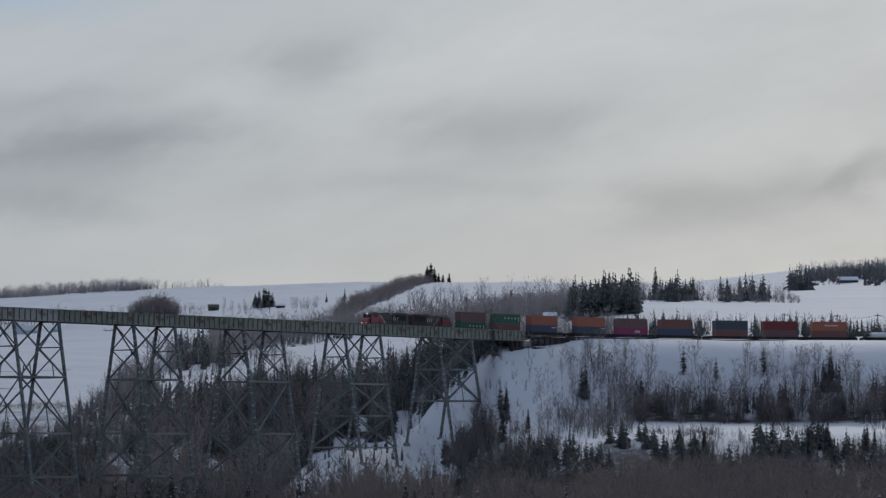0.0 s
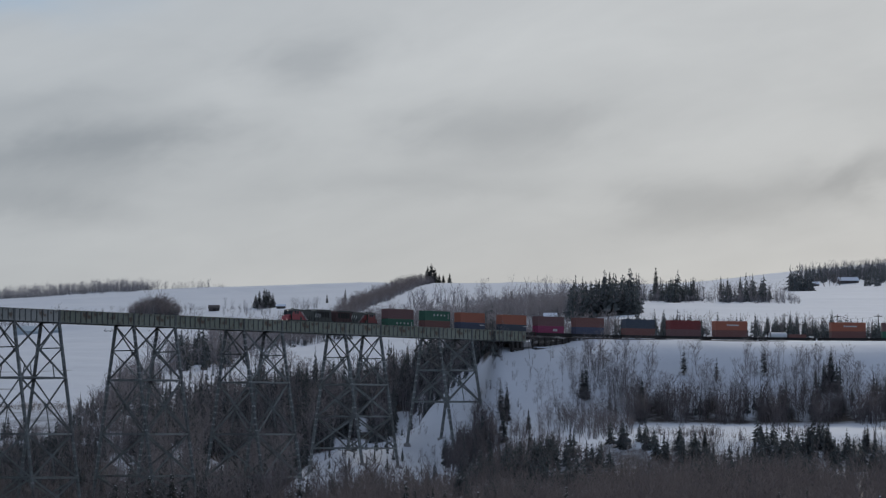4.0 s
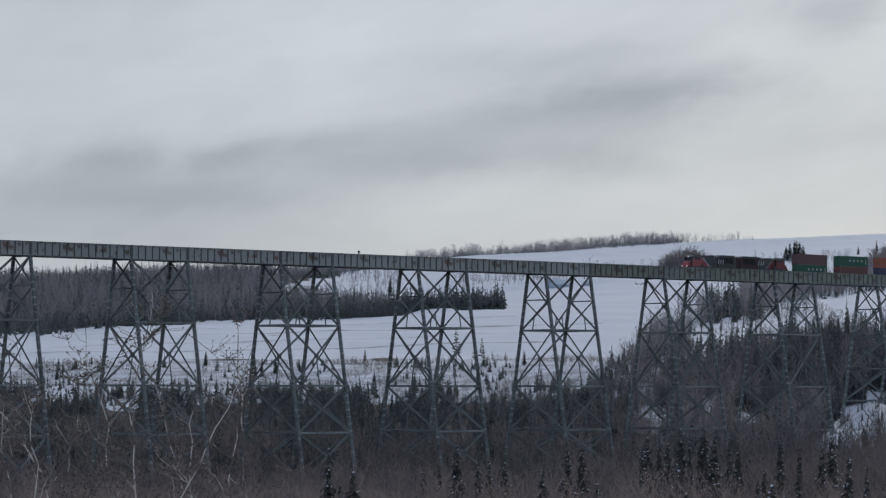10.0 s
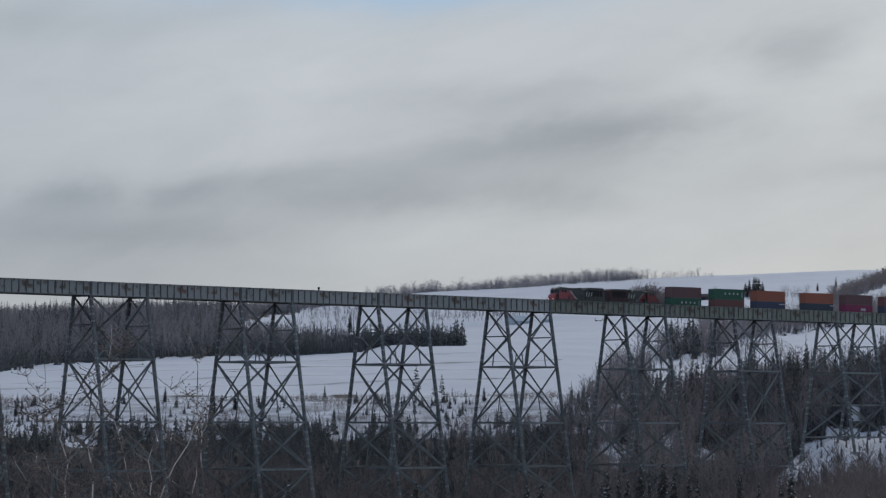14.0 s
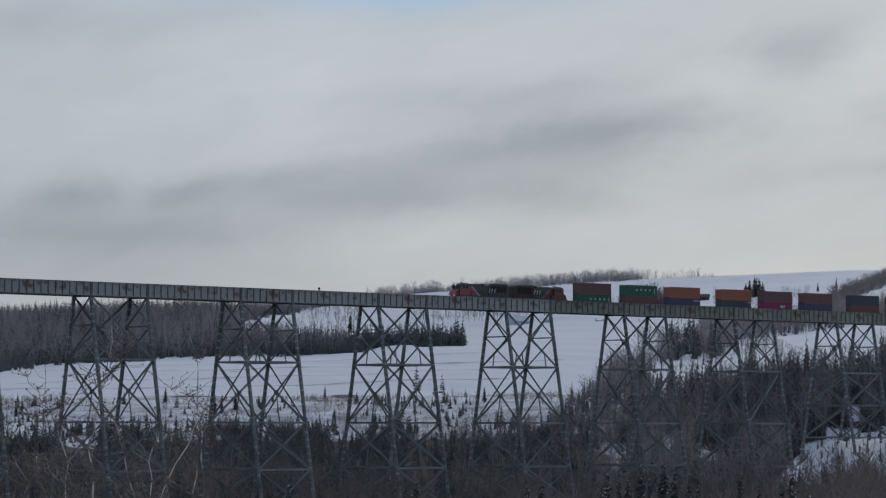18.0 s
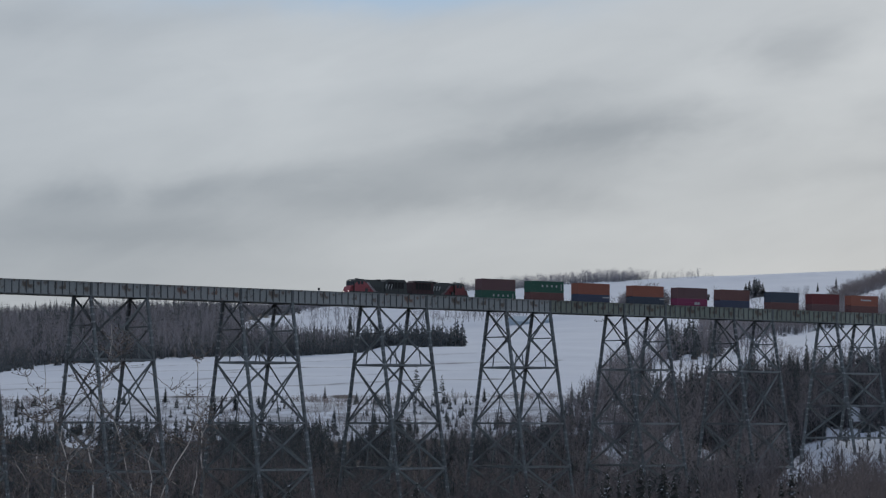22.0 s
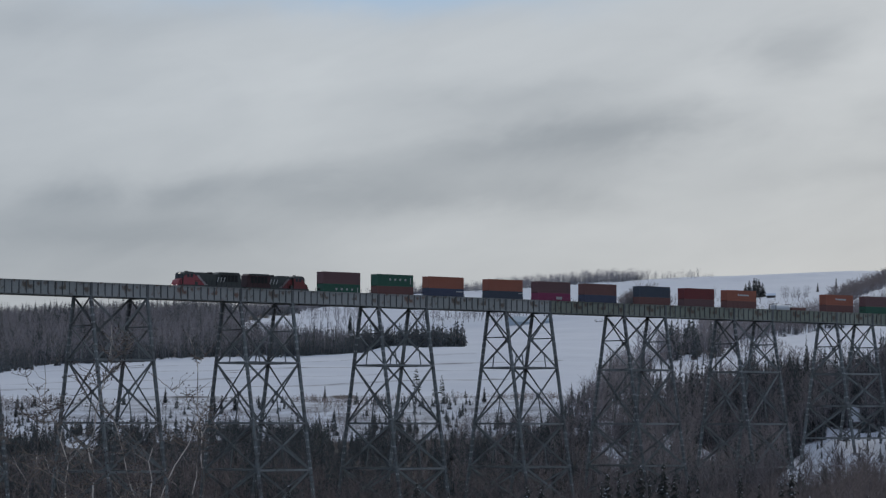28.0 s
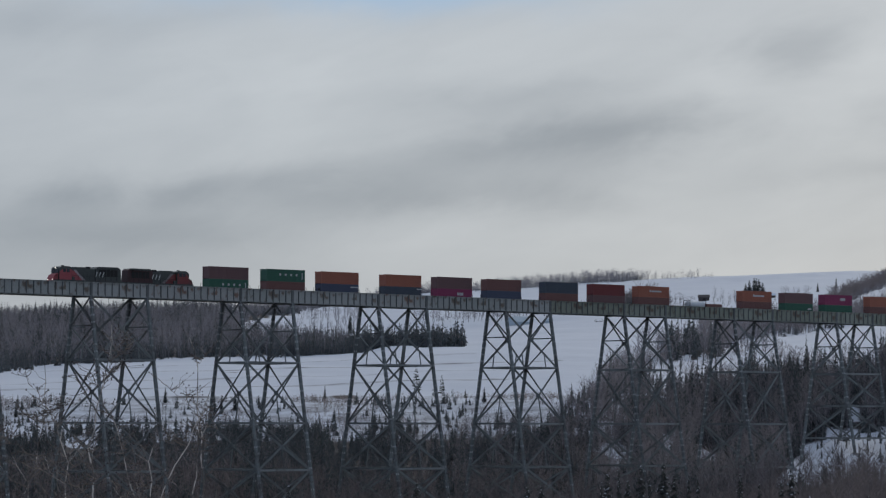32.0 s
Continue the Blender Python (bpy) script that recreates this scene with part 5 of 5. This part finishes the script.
    scatter("patch_saplings", con, "con", 61, 6.5, 9.8, 780, 900, 70, 2, 6)
    scatter("patch_saplings", hard, "bank_brush", 62, 6.9, 9.8, 780, 900, 130, 1.2, 3)
    scatter("bank_spruces", con, "con", 55, 9.2, 10.8, 770, 865, 40, 5, 10, edge=clump)
    scatter("bridge_end_trees", con, "con", 66, 8.9, 10.35, 905, 960, 46, 5, 11)
    scatter("bridge_end_trees", hard, "dark", 67, 8.9, 10.35, 900, 965, 110, 5, 10)
    scatter("bank_scrub", hard, "bank_brush", 34, 9.3, 12.8, 745, 880, 300, 1, 3.2)
    scatter("bank_trees", hard, "bank_tree", 63, 10.9, 13.0, 832, 878, 80, 4, 9)
    scatter("bench_scrub", con, "con", 35, 9.6, 19.0, 620, 752, 640, 3, 9, 0.5, wide=1.7)
    scatter("bench_scrub", hard, "bank_brush", 36, 9.4, 19.0, 640, 790, 1500, 1.2, 3.8, 0.5)
    scatter("bench_scrub", hard, "bank", 96, 9.6, 19.0, 700, 752, 420, 2.5, 6, 0.6)
    scatter("bench_scrub", hard, "bank", 56, 9.4, 19.0, 610, 712, 1100, 3.5, 7.5, 0.6)
    scatter("bench_scrub", hard, "bank", 58, 9.3, 19.5, 470, 640, 1500, 6, 10.5)
    # valley floor
    open_snow = lambda a, r: max(snow_patch(a, r + d) for d in (0, 15, 30)) < 0.5
    scatter("valley_spruces", con, "con", 40, -11, 3.6, 745, 893, 2300, 2.2, 7.5, 0.3, edge=open_snow, wide=1.4)
    scatter("valley_spruces", con, "con", 98, -11, 4.2, 755, 868, 1300, 3.5, 8, edge=open_snow, wide=1.3)
    scatter("valley_spruces", con, "con", 82, -11, 5.5, 650, 765, 1100, 5, 11, 0.3, wide=1.3)
    scatter("valley_hardwoods", hard, "dark", 57, -11, 3.6, 720, 888, 2600, 2.2, 6.5, edge=open_snow)
    scatter("valley_hardwoods", hard, "dark", 65, 0.2, 3.6, 720, 890, 750, 4, 8)
    scatter("valley_hardwoods", hard, "bank", 41, -11, 5.5, 560, 770, 2000, 7, 13)
    scatter("valley_hardwoods", hard, "bank", 93, 5.2, 9.6, 560, 775, 900, 7, 12, edge=lambda a, r: r < 700 + 40 * (9.6 - a))
    scatter("valley_hardwoods", hard, "thicket", 42, -11, 8.6, 230, 470, 3000, 9, 14, edge=lambda a, r: r < 445 + 25 * math.sin(a * 5))
    scatter("valley_hardwoods", hard, "dark_thicket", 92, -11, 19.5, 240, 590, 3200, 8, 13, edge=lambda a, r: r > 430 or a > 8.4)
    scatter("field_edge_scrub", "scattered small spruces on the snowy field edge", "con", 44, -11, 2.6, 862, 965, 420, 1.4, 5, 0.5, wide=1.4)
    scatter("field_edge_scrub", "brown leafless scrub on the snowy field edge", "bank_brush", 102, -11, 2.8, 852, 985, 1400, 0.8, 2.4, 0.6)
    scatter("field_edge_scrub", "brown leafless scrub on the snowy field edge", "brush", 45, -11, 2.8, 850, 1003, 1900, 0.8, 2.6, 0.75)
    scatter("valley_side_brush", hard, "bank_brush", 59, 3.4, 9.6, 780, 1010, 1700, 1.5, 4, edge=side)


woods()

# ------------------------------------------------------------------ single trees
def split_proto(proto, mats, names):
    """The pieces of one tree prototype as meshes of their own."""
    v, f, m = proto
    out = []
    for k, (mat, nm) in enumerate(zip(mats, names)):
        ff = f[m == k]
        if len(ff):
            me = bpy.data.meshes.new(nm)
            used, inv = np.unique(ff, return_inverse=True)
            me.from_pydata(v[used].tolist(), [], inv.reshape(-1, 3).tolist())
            me.materials.append(mat)
            out.append((nm, me))
    return out


def stand(kind, pieces, label, az, r, h, w, seed, group):
    t = thing(kind, label, "tree", Matrix.Translation(spot(az, r, -0.15)) @ pose(0, 0, 0, 0, 0, (seed * 77) % 360), group)
    for nm, me in pieces:
        part(nm, me, None, t, at=Matrix.Diagonal((w, w, h, 1)))
    return t


SPRUCES = [split_proto(spruce_proto(200 + i, 18, 10, 0.0, 0.3, 2, 0.03, 2.4), [NEEDLES, BARK], ["crown", "trunk"]) for i in range(6)]
FRONT = [split_proto(spruce_proto(220 + i, 26, 8, 0.34, 0.35, 3, 0.04, 1.3), [NEEDLES_NEAR, BARK, SNOW_CAP], ["crown", "trunk", "snow_clumps"]) for i in range(6)]
THIN = split_proto(spruce_proto(240, 12, 11, 0.0, 0.12, 0, 0.1, 2.4), [NEEDLES, BARK], ["crown", "trunk"])
PINES = [split_proto(spruce_proto(250 + i, 9, 6, 0.0, -0.2, 2, 0.3, 2.6), [PINE, BARK], ["crown", "trunk"]) for i in range(2)]
# bearing, distance, height
FRONT_AT = """-5.35 250 15.8; -4.90 262 16.6; -4.31 255 15.8; -3.78 240 14.3; -3.10 262 15.1; -2.73 300 17.7; -2.95 372 18.9; -2.49 330 16.5; -1.57 262 16.2; -1.27 256 15.5; 1.04 330 14.7; 1.13 395 15.2; -1.14 470 14.8; -0.84 480 14.5
-0.50 478 16.7; -0.10 470 16.5; 0.11 470 16.1; 0.42 492 17.3; 2.18 345 14.7; 2.66 300 13.8; 3.03 505 16.6; 3.14 512 17.2; 3.40 315 14.0; 3.36 540 17.8; 3.53 560 18.8; 3.78 545 18.1; 3.94 535 17.5; 4.21 562 18.6
4.41 512 17.2; 4.86 530 18.5; 4.69 540 17.5; 5.36 470 16.4; 5.66 510 17.2; 6.02 515 16.9; 6.63 520 17.8; 6.44 505 15.8; 4.71 262 15.5; 5.50 272 17.8; 6.09 280 17.7; 6.95 300 18.6; 7.66 470 14.6; 8.07 455 14.6
8.67 520 15.1; 8.84 500 17.0; 9.09 480 15.6; 9.05 300 16.0; 8.45 270 15.5; 9.68 460 14.7; 9.32 245 15.1; 7.54 240 14.1; 4.10 350 14.8; 3.88 345 14.4; 5.23 440 15.7; 7.28 430 14.8; 5.86 330 14.7; 9.41 520 13.8
9.99 420 14.0; 1.88 540 16.8; 1.61 520 16.4"""
for i, row in enumerate(FRONT_AT.replace("\n", ";").split(";")):
    az, r, h = (float(x) for x in row.split())
    h *= (1.0, 0.87, 0.95, 0.8, 1.0, 0.9, 0.97)[i % 7]
    stand("spruce_tree", FRONT[i % 6], "dark spruce with snow clumps on its boughs, on the valley floor", az, r, h, h * (0.13 + 0.15 * ((i * 37) % 10) / 10), i, "valley spruces")
rnd = random.Random(5)
for i in range(30):      # more of them farther along, lower
    az, r = rnd.uniform(8.6, 19.0), rnd.uniform(290, 470)
    h = (EYE_Z - r * rnd.uniform(0.019, 0.031)) - float(ground_z(az, r))
    if 6 < h < 18:
        stand("spruce_tree", FRONT[i % 6], "dark spruce with snow clumps on its boughs, on the valley floor", az, r, h, h * rnd.uniform(0.13, 0.2), i, "valley spruces")
SINGLE_AT = """7.50 2715 10.8 s; 7.15 2625 8.0 s; 9.15 3480 23 w; 9.08 3485 20 w; 9.22 3482 18 w; 9.50 3480 11.8 w; 9.38 3480 10 w; 9.3 3480 11 w; 10.69 2294 7.8 s; 11.05 1951 10.3 s; 13.45 1944 19.8 s; 13.77 1934 12.0 s
14.17 1920 13.0 s; 14.69 2043 13.5 s; 15.06 2049 12.7 s; 15.51 2029 8.8 s; 12.11 852 10 s; 12.04 853 8.6 s; 13.98 872 9 t; 15.50 872 9 t; 14.60 869 7 t; 16.63 862 9.5 s
16.76 864 11 s; 10.53 800 9.3 s; 10.60 838 6.2 s; 11.03 780 5.6 s; 13.17 850 10 s; 14.19 742 5 s; 14.38 735 6.6 s; 15.31 730 5.5 s; 16.35 735 7 s; 16.70 742 7.4 s
17.39 738 6.6 s; -1.78 2058 14.8 s; -2.26 1000 4.7 s; -0.51 967 12.0 p; -0.02 964 9.1 p; -0.15 965 7.6 p; 0.79 957 5.0 s; 0.18 972 4.4 p; 0.43 969 4.0 p; -4.36 934 6.5 s
-4.23 934 6.1 s; -3.97 941 6.3 s; -5.30 976 5.3 s; -2.08 912 4.2 s; -8.12 925 5.1 s; -7.59 971 2.7 s; -7.46 981 3.1 s
14.15 726 6.1 s; 14.36 736 5.5 s; 14.53 726 4.9 s; 15.17 723 4.3 s; 15.32 728 5.8 s; 15.45 725 5.4 s; 16.33 739 6.1 s; 16.67 729 8.6 s; 16.75 730 6.8 s; 17.44 740 6.8 s; 17.58 742 5.3 s; 17.18 735 4.5 s; 13.65 720 4.6 s; 16.01 717 4.5 s; 14.83 712 3.9 s; 10.48 834 10.0 t; 10.59 828 8.4 s; 13.19 832 8.5 t; 11.01 817 5.9 s; 11.41 758 4.8 s; 12.79 663 6.2 s; 13.54 658 7.4 s; 12.40 736 4.4 s; 10.18 805 7.3 s; 14.29 656 6.2 s; 16.43 657 5.4 s; 17.49 659 6.1 s"""
for i, row in enumerate(SINGLE_AT.replace("\n", ";").split(";")):
    az, r, h, k = row.split()
    az, r, h = float(az), float(r), float(h)
    if k == "p":
        stand("pine_tree", PINES[i % 2], "slender pine with a tufted crown at the field's edge", az, r, h, h * 0.2, i, "field pines")
    elif k == "w":
        stand("spruce_tree", SPRUCES[i % 6], "broad dark spruce on the crest of the hill", az, r, h, h * 0.42, i, "crest spruces")
    elif k == "t":
        stand("spruce_tree", THIN, "thin spruce with separate whorls of boughs on the snowy bank", az, r, h, h * 0.27, i, "lone spruces")
    else:
        stand("spruce_tree", SPRUCES[i % 6], "lone dark spruce standing in snow", az, r, h, h * (0.21 + 0.06 * ((i * 13) % 7) / 7), i, "lone spruces")
for i, (da, k) in enumerate(((0, 1.0), (-0.09, 0.86), (0.09, 0.9), (-0.16, 0.7), (0.16, 0.72), (0.04, 0.95))):
    stand("spruce_tree", SPRUCES[i % 6], "spruce in a round clump on the far field", 5.95 + da, 2515 + 6 * i, 17.5 * k, 5.4, i, "spruce clump")


# ------------------------------------------------------------------ birches below the lookout
TWIG_DARK = material("dark_birch_twigs", (0.15, 0.12, 0.10), 0.9, island=0.2)
BUD = material("dark_buds", (0.06, 0.045, 0.04), 0.9)


def birch(az, r, top, seed):
    rn = random.Random(seed)
    base = spot(az, r, -0.3)
    h = EYE_Z + r * top - base.z
    t = thing("birch_tree", "slim leafless birch with pale bark and buds, on the near slope", "tree", Matrix.Translation(base), "near birches")
    stem, twig, bud = Builder(), Builder(), Builder()

    def kinked(p, lean, length, n, w, kink, target, sides):
        """a zigzag shoot; gives its joints back"""
        pts, radii = [p], [w]
        for k in range(n):
            lean = (lean + Vector((rn.uniform(-1, 1), rn.uniform(-1, 1), 0.25)) * 0.09).normalized()
            d = (lean + Vector((rn.uniform(-1, 1), rn.uniform(-1, 1), rn.uniform(-0.4, 0.4))) * kink).normalized()
            p = p + d * (length / n) * rn.uniform(0.6, 1.4)
            pts.append(p)
            radii.append(max(0.004, w * (1 - 0.86 * (k + 1) / n)))
        target.tube(pts, radii, sides, cap=False)
        return pts, radii

    def aside(up):
        a = rn.uniform(0, 6.28)
        return Vector((math.cos(a), math.sin(a), up)).normalized()

    def knob(e):
        bud.add([(e.x - 0.022, e.y, e.z - 0.01), (e.x + 0.022, e.y + 0.012, e.z - 0.01), (e.x, e.y - 0.022, e.z - 0.006), (e.x, e.y, e.z + 0.036)], [(0, 2, 1), (0, 1, 3), (1, 2, 3), (2, 0, 3)])

    pts, radii = kinked(Vector((0, 0, 0)), Vector((rn.uniform(-0.16, 0.16), rn.uniform(-0.1, 0.1), 1)), h * 1.05, 30, 0.034 + h * 0.0011, 0.34, stem, 5)
    for _ in range(24):
        q = rn.uniform(0.22, 0.98)
        i = int(q * 30)
        arm, arm_r = kinked(pts[i], aside(rn.uniform(0.3, 1.6)), (0.5 + h * 0.17 * (1.05 - q)) * rn.uniform(0.6, 1.3), 9, radii[i] * 0.6, 0.42, stem, 4)
        for _ in range(8):
            k = rn.randint(2, 9)
            shoot, _ = kinked(arm[k], aside(rn.uniform(-0.1, 0.9)), rn.uniform(0.25, 0.85), 4, max(0.012, arm_r[k] * 0.65), 0.5, twig, 3)
            knob(shoot[-1])
            if rn.random() < 0.5:
                knob(shoot[2])
            if rn.random() < 0.6:
                spur, _ = kinked(shoot[2], aside(0.5), rn.uniform(0.1, 0.3), 2, 0.008, 0.4, twig, 3)
                knob(spur[-1])
    for k in range(22, 31):
        shoot, _ = kinked(pts[k], aside(0.7), rn.uniform(0.15, 0.5), 3, 0.007, 0.5, twig, 3)
        knob(shoot[-1])
    part("stem", stem, BIRCH, t)
    tagged(part("fine_branching", twig, TWIG_DARK, t, "thin dark twigs"), kind="stuff")
    tagged(part("bud_cluster", bud, BUD, t), kind="stuff")


BIRCHES = """-7.34 74 0.027; -6.03 70 0.0151; -4.8 78 0.0104; -8.6 72 0.0206; -8.07 66 0.0131; -9.02 70 0.0056; -6.78 64 0.0056; -6.56 60 -0.0056; -5.6 66 -0.0037; -4.36 62 -0.0207
-7.74 60 -0.0019; -9.18 78 0.015; -8.3 62 -0.008; -9.6 64 0.006; -7.0 72 0.004; -3.5 66 -0.03; -10.4 70 0.012; -7.15 68 0.018; -5.3 72 0.008; -6.4 76 0.016"""
for i, row in enumerate(BIRCHES.replace("\n", ";").split(";")):
    az, r, top = (float(x) for x in row.split())
    birch(az, r, top, 300 + i)

# ------------------------------------------------------------------ buildings and small things
WOOD_WALL = material("weathered_grey_boards", (0.10, 0.085, 0.08), 0.9, 0, 0.25, 0.8, stretch=(4, 4, 0.5), piece=0.1)
PALE_WALL = material("pale_blue_metal_sheet", (0.46, 0.53, 0.57), 0.6, 0.1, 0.1, 0.3)
ROOF_SNOW = material("snow_on_roof", (0.74, 0.78, 0.84), 0.8, 0, 0.05, 0.3)


def shed(name, label, az, r, length, depth, wall_h, ridge, turn_, wall_mat, roof_mat, openings):
    b = thing(name, label, "building", Matrix.Translation(spot(az, r, -0.4)) @ pose(0, 0, 0, 0, 0, turn_ - az))
    L, D = length / 2, depth / 2
    for y in (-D, D - 0.2):
        part("wall", Builder().box(-L, L, y, y + 0.2, 0, wall_h), wall_mat, b)
    for x in (-L, L - 0.2):
        g = Builder()
        g.add([(x + dx, y, z) for dx in (0, 0.2) for y, z in ((-D + 0.2, 0), (D - 0.2, 0), (D - 0.2, wall_h), (0, wall_h + ridge - 0.15), (-D + 0.2, wall_h))],
              [(4, 3, 2, 1, 0), (5, 6, 7, 8, 9), (0, 1, 6, 5), (1, 2, 7, 6), (2, 3, 8, 7), (3, 4, 9, 8), (4, 0, 5, 9)])
        part("gable_wall", g, wall_mat, b)
    for sg in (-1, 1):
        rf = Builder()
        e = 0.5
        pts = [(sg * (D + e), wall_h - e * ridge / D), (0, wall_h + ridge), (0, wall_h + ridge + 0.3), (sg * (D + e), wall_h - e * ridge / D + 0.3)]
        n = len(pts)
        rf.add([(x, y, z) for x in (-L - e, L + e) for y, z in pts], [(0, 1, 2, 3), (7, 6, 5, 4)] + [(i, i + 4, (i + 1) % 4 + 4, (i + 1) % 4) for i in range(4)])
        part("roof", rf, roof_mat, b, "snow-covered roof slope" if roof_mat is ROOF_SNOW else "")
    for x, w, z0, z1, nm in openings:
        part(nm, Builder().box(x, x + w, -D - 0.06, -D, z0, z1), GLASS if nm == "window" else TIMBER, b)
    return b


shed("field_shed", "small weathered board shed on the far field", 4.99, 2470, 8.5, 6, 3.2, 1.9, 4, WOOD_WALL, WOOD_WALL, [(-1.2, 2.4, 0, 2.3, "door")])
shed("field_shed", "small weathered board shed beside a spruce clump", 6.27, 2495, 7, 5, 2.4, 1.4, -6, WOOD_WALL, ROOF_SNOW, [(-2, 1.2, 0, 1.9, "door")])
shed("barn", "low pale blue metal barn on the snowy slope", 1.45, 2110, 13, 12, 2.6, 3.6, 32, PALE_WALL, PALE_WALL, [])
shed("barn", "small pale blue metal shed beside the barn", 2.02, 2106, 5, 5, 2.0, 1.4, 10, PALE_WALL, PALE_WALL, [])
shed("farmhouse", "farmhouse with a snow-covered roof below the hilltop wood", 17.1, 2385, 15, 10, 2.3, 2.6, 12, WOOD_WALL, ROOF_SNOW,
     [(-5.5, 1.2, 1.0, 2.0, "window"), (-2, 1.1, 0.1, 2.2, "door"), (1.5, 1.2, 1.0, 2.1, "window"), (4.5, 1.2, 1.0, 2.1, "window")])
shed("farm_shed", "snow-roofed shed beside the farmhouse", 16.45, 2350, 8, 7, 1.9, 1.8, 0, WOOD_WALL, ROOF_SNOW, [(-1.5, 3, 0, 2.4, "door")])
shed("trackside_hut", "pale blue metal hut behind the railway line", 11.43, 1290, 5, 4, 3.4, 1.3, 5, PALE_WALL, ROOF_SNOW, [(-1, 1, 0.2, 2.2, "door")])

# utility poles behind the line
for az, r, h in ((15.9, 1075, 7.4), (16.9, 1045, 8.0), (17.66, 1030, 8.7), (18.6, 1020, 9.2)):
    pole = thing("utility_pole", "wooden utility pole with a crossarm behind the railway", "pole", Matrix.Translation(spot(az, r, -0.3)), "utility poles")
    part("post", Builder().tube([(0, 0, 0), (0, 0, h)], [0.17, 0.11], 8), TIMBER, pole)
    part("crossarm", Builder().box(-1.3, 1.3, -0.09, 0.03, h - 0.9, h - 0.72), TIMBER, pole)
    for x in (-1.1, -0.4, 0.4, 1.1):
        part("insulator", Builder().tube([(x, -0.03, h - 0.72), (x, -0.03, h - 0.5)], [0.06, 0.045], 6), GLASS, pole)

tops = [spot(az, r, h - 0.5) for az, r, h in ((15.9, 1075, 7.1), (16.9, 1045, 7.7), (17.66, 1030, 8.4), (18.6, 1020, 8.9), (20.2, 1010, 9.2))]
for dz in (0.0, -1.6):
    line = Builder()
    for p, q in zip(tops[:-1], tops[1:]):
        pts = [p.lerp(q, k / 8) + Vector((0, 0, dz - 1.1 * (1 - (k / 4 - 1) ** 2))) for k in range(9)]
        line.tube(pts, [0.022] * 9, 4, cap=False)
    solid("overhead_wire", line, IRON, "thin dark overhead wire strung between wooden poles", "wire", group="overhead wires")

# signal post on the deck
p = at_line(64.6, 0.45, 1.6)
mast = thing("signal_post", "small dark signal post on the bridge deck", "signal post", Matrix.Translation(p))
part("post", Builder().box(-0.12, 0.12, -0.12, 0.12, 0, 1.9), IRON, mast)
part("signal_head", Builder().box(-0.25, 0.25, -0.2, 0.2, 1.9, 2.35), IRON, mast)

# ------------------------------------------------------------------ the far abutment
abut = thing("bridge_abutment", "dark timber and concrete abutment under the bridge's far end", "abutment",
             Matrix.Translation(at_line(END, 0, 0)) @ pose(0, 0, 0, 0, 0, turn))
part("bearing_seat", Builder().box(-2.6, 0.9, -1.1, WIDTH + 0.8, -GIRDER - 1.6, -GIRDER), CONCRETE, abut)
for x in (-7.6, -5.4, -3.4):
    for y in (-0.5, WIDTH + 0.2):
        part("post", Builder().box(x - 0.5, x + 0.5, y - 0.45, y + 0.45, -GIRDER - 6.0, -GIRDER - 0.6), TIMBER, abut)
    part("cap_beam", Builder().box(x - 0.55, x + 0.55, -1.0, WIDTH + 0.5, -GIRDER - 0.6, -GIRDER - 0.02), TIMBER, abut)
part("side_beam", Builder().box(-8.4, -2.7, -1.2, -1.02, -GIRDER - 2.6, -GIRDER - 1.9), TIMBER, abut)
part("pier_block", Builder().box(-6.2, -1.4, -1.5, WIDTH + 1.0, -GIRDER - 6.5, -GIRDER - 3.2), CONCRETE, abut, "snow-streaked concrete pier block")
for k in range(7):
    part("wall_timber", Builder().box(0.95, 23.0 - (k % 3) * 0.8 - k * 0.7, -1.3 + 0.05 * k, -0.8 + 0.05 * k, -2.0 - k * 0.4, -1.64 - k * 0.4), TIMBER, abut)
part("approach_deck", Builder().box(0.1, 23.5, -0.75, WIDTH + 0.6, -2.0, -1.6), TIMBER, abut)
for k in range(7):
    part("retaining_post", Builder().box(1.2 + k * 3.0, 1.7 + k * 3.0, -1.6, -1.31, -5.6, -1.7), TIMBER, abut)
part("lower_ledge", Builder().box(0.5, 14.0, -3.4, -1.7, -5.4, -4.9), TIMBER, abut)
part("ledge_snow", Builder().box(1.0, 13.0, -3.3, -1.8, -4.9, -4.6), ROOF_SNOW, abut, "snow on the ledge")

# a drawn harrow left standing in the snow
harrow = thing("field_harrow", "rusty drawn harrow standing in the snowy field", "farm machine", Matrix.Translation(spot(2.99, 2058, 0)) @ pose(0, 0, 0, 0, 0, 20))
part("frame", Builder().box(-3.4, 3.4, -0.12, 0.12, 0.75, 0.95).box(-2.6, 2.6, 0.9, 1.1, 0.7, 0.88).box(-0.12, 0.12, -2.6, 1.1, 0.78, 0.92), IRON, harrow)
part("folded_wing", Builder().bar(Vector((-3.3, 0, 0.9)), Vector((-2.1, 0, 2.3)), 0.2), IRON, harrow)
part("folded_wing", Builder().bar(Vector((3.3, 0, 0.9)), Vector((2.1, 0, 2.3)), 0.2), IRON, harrow)
for x in (-1.6, 1.6):
    part("wheel", WHEEL, None, harrow, at=Matrix.Translation((x, 0.5, 0)) @ pose(0, 0, 0, 0, 0, 90))


# ------------------------------------------------------------------ what moves
def motions():
    for ob, rows in MOVERS:
        walk(ob, rows)


motions()
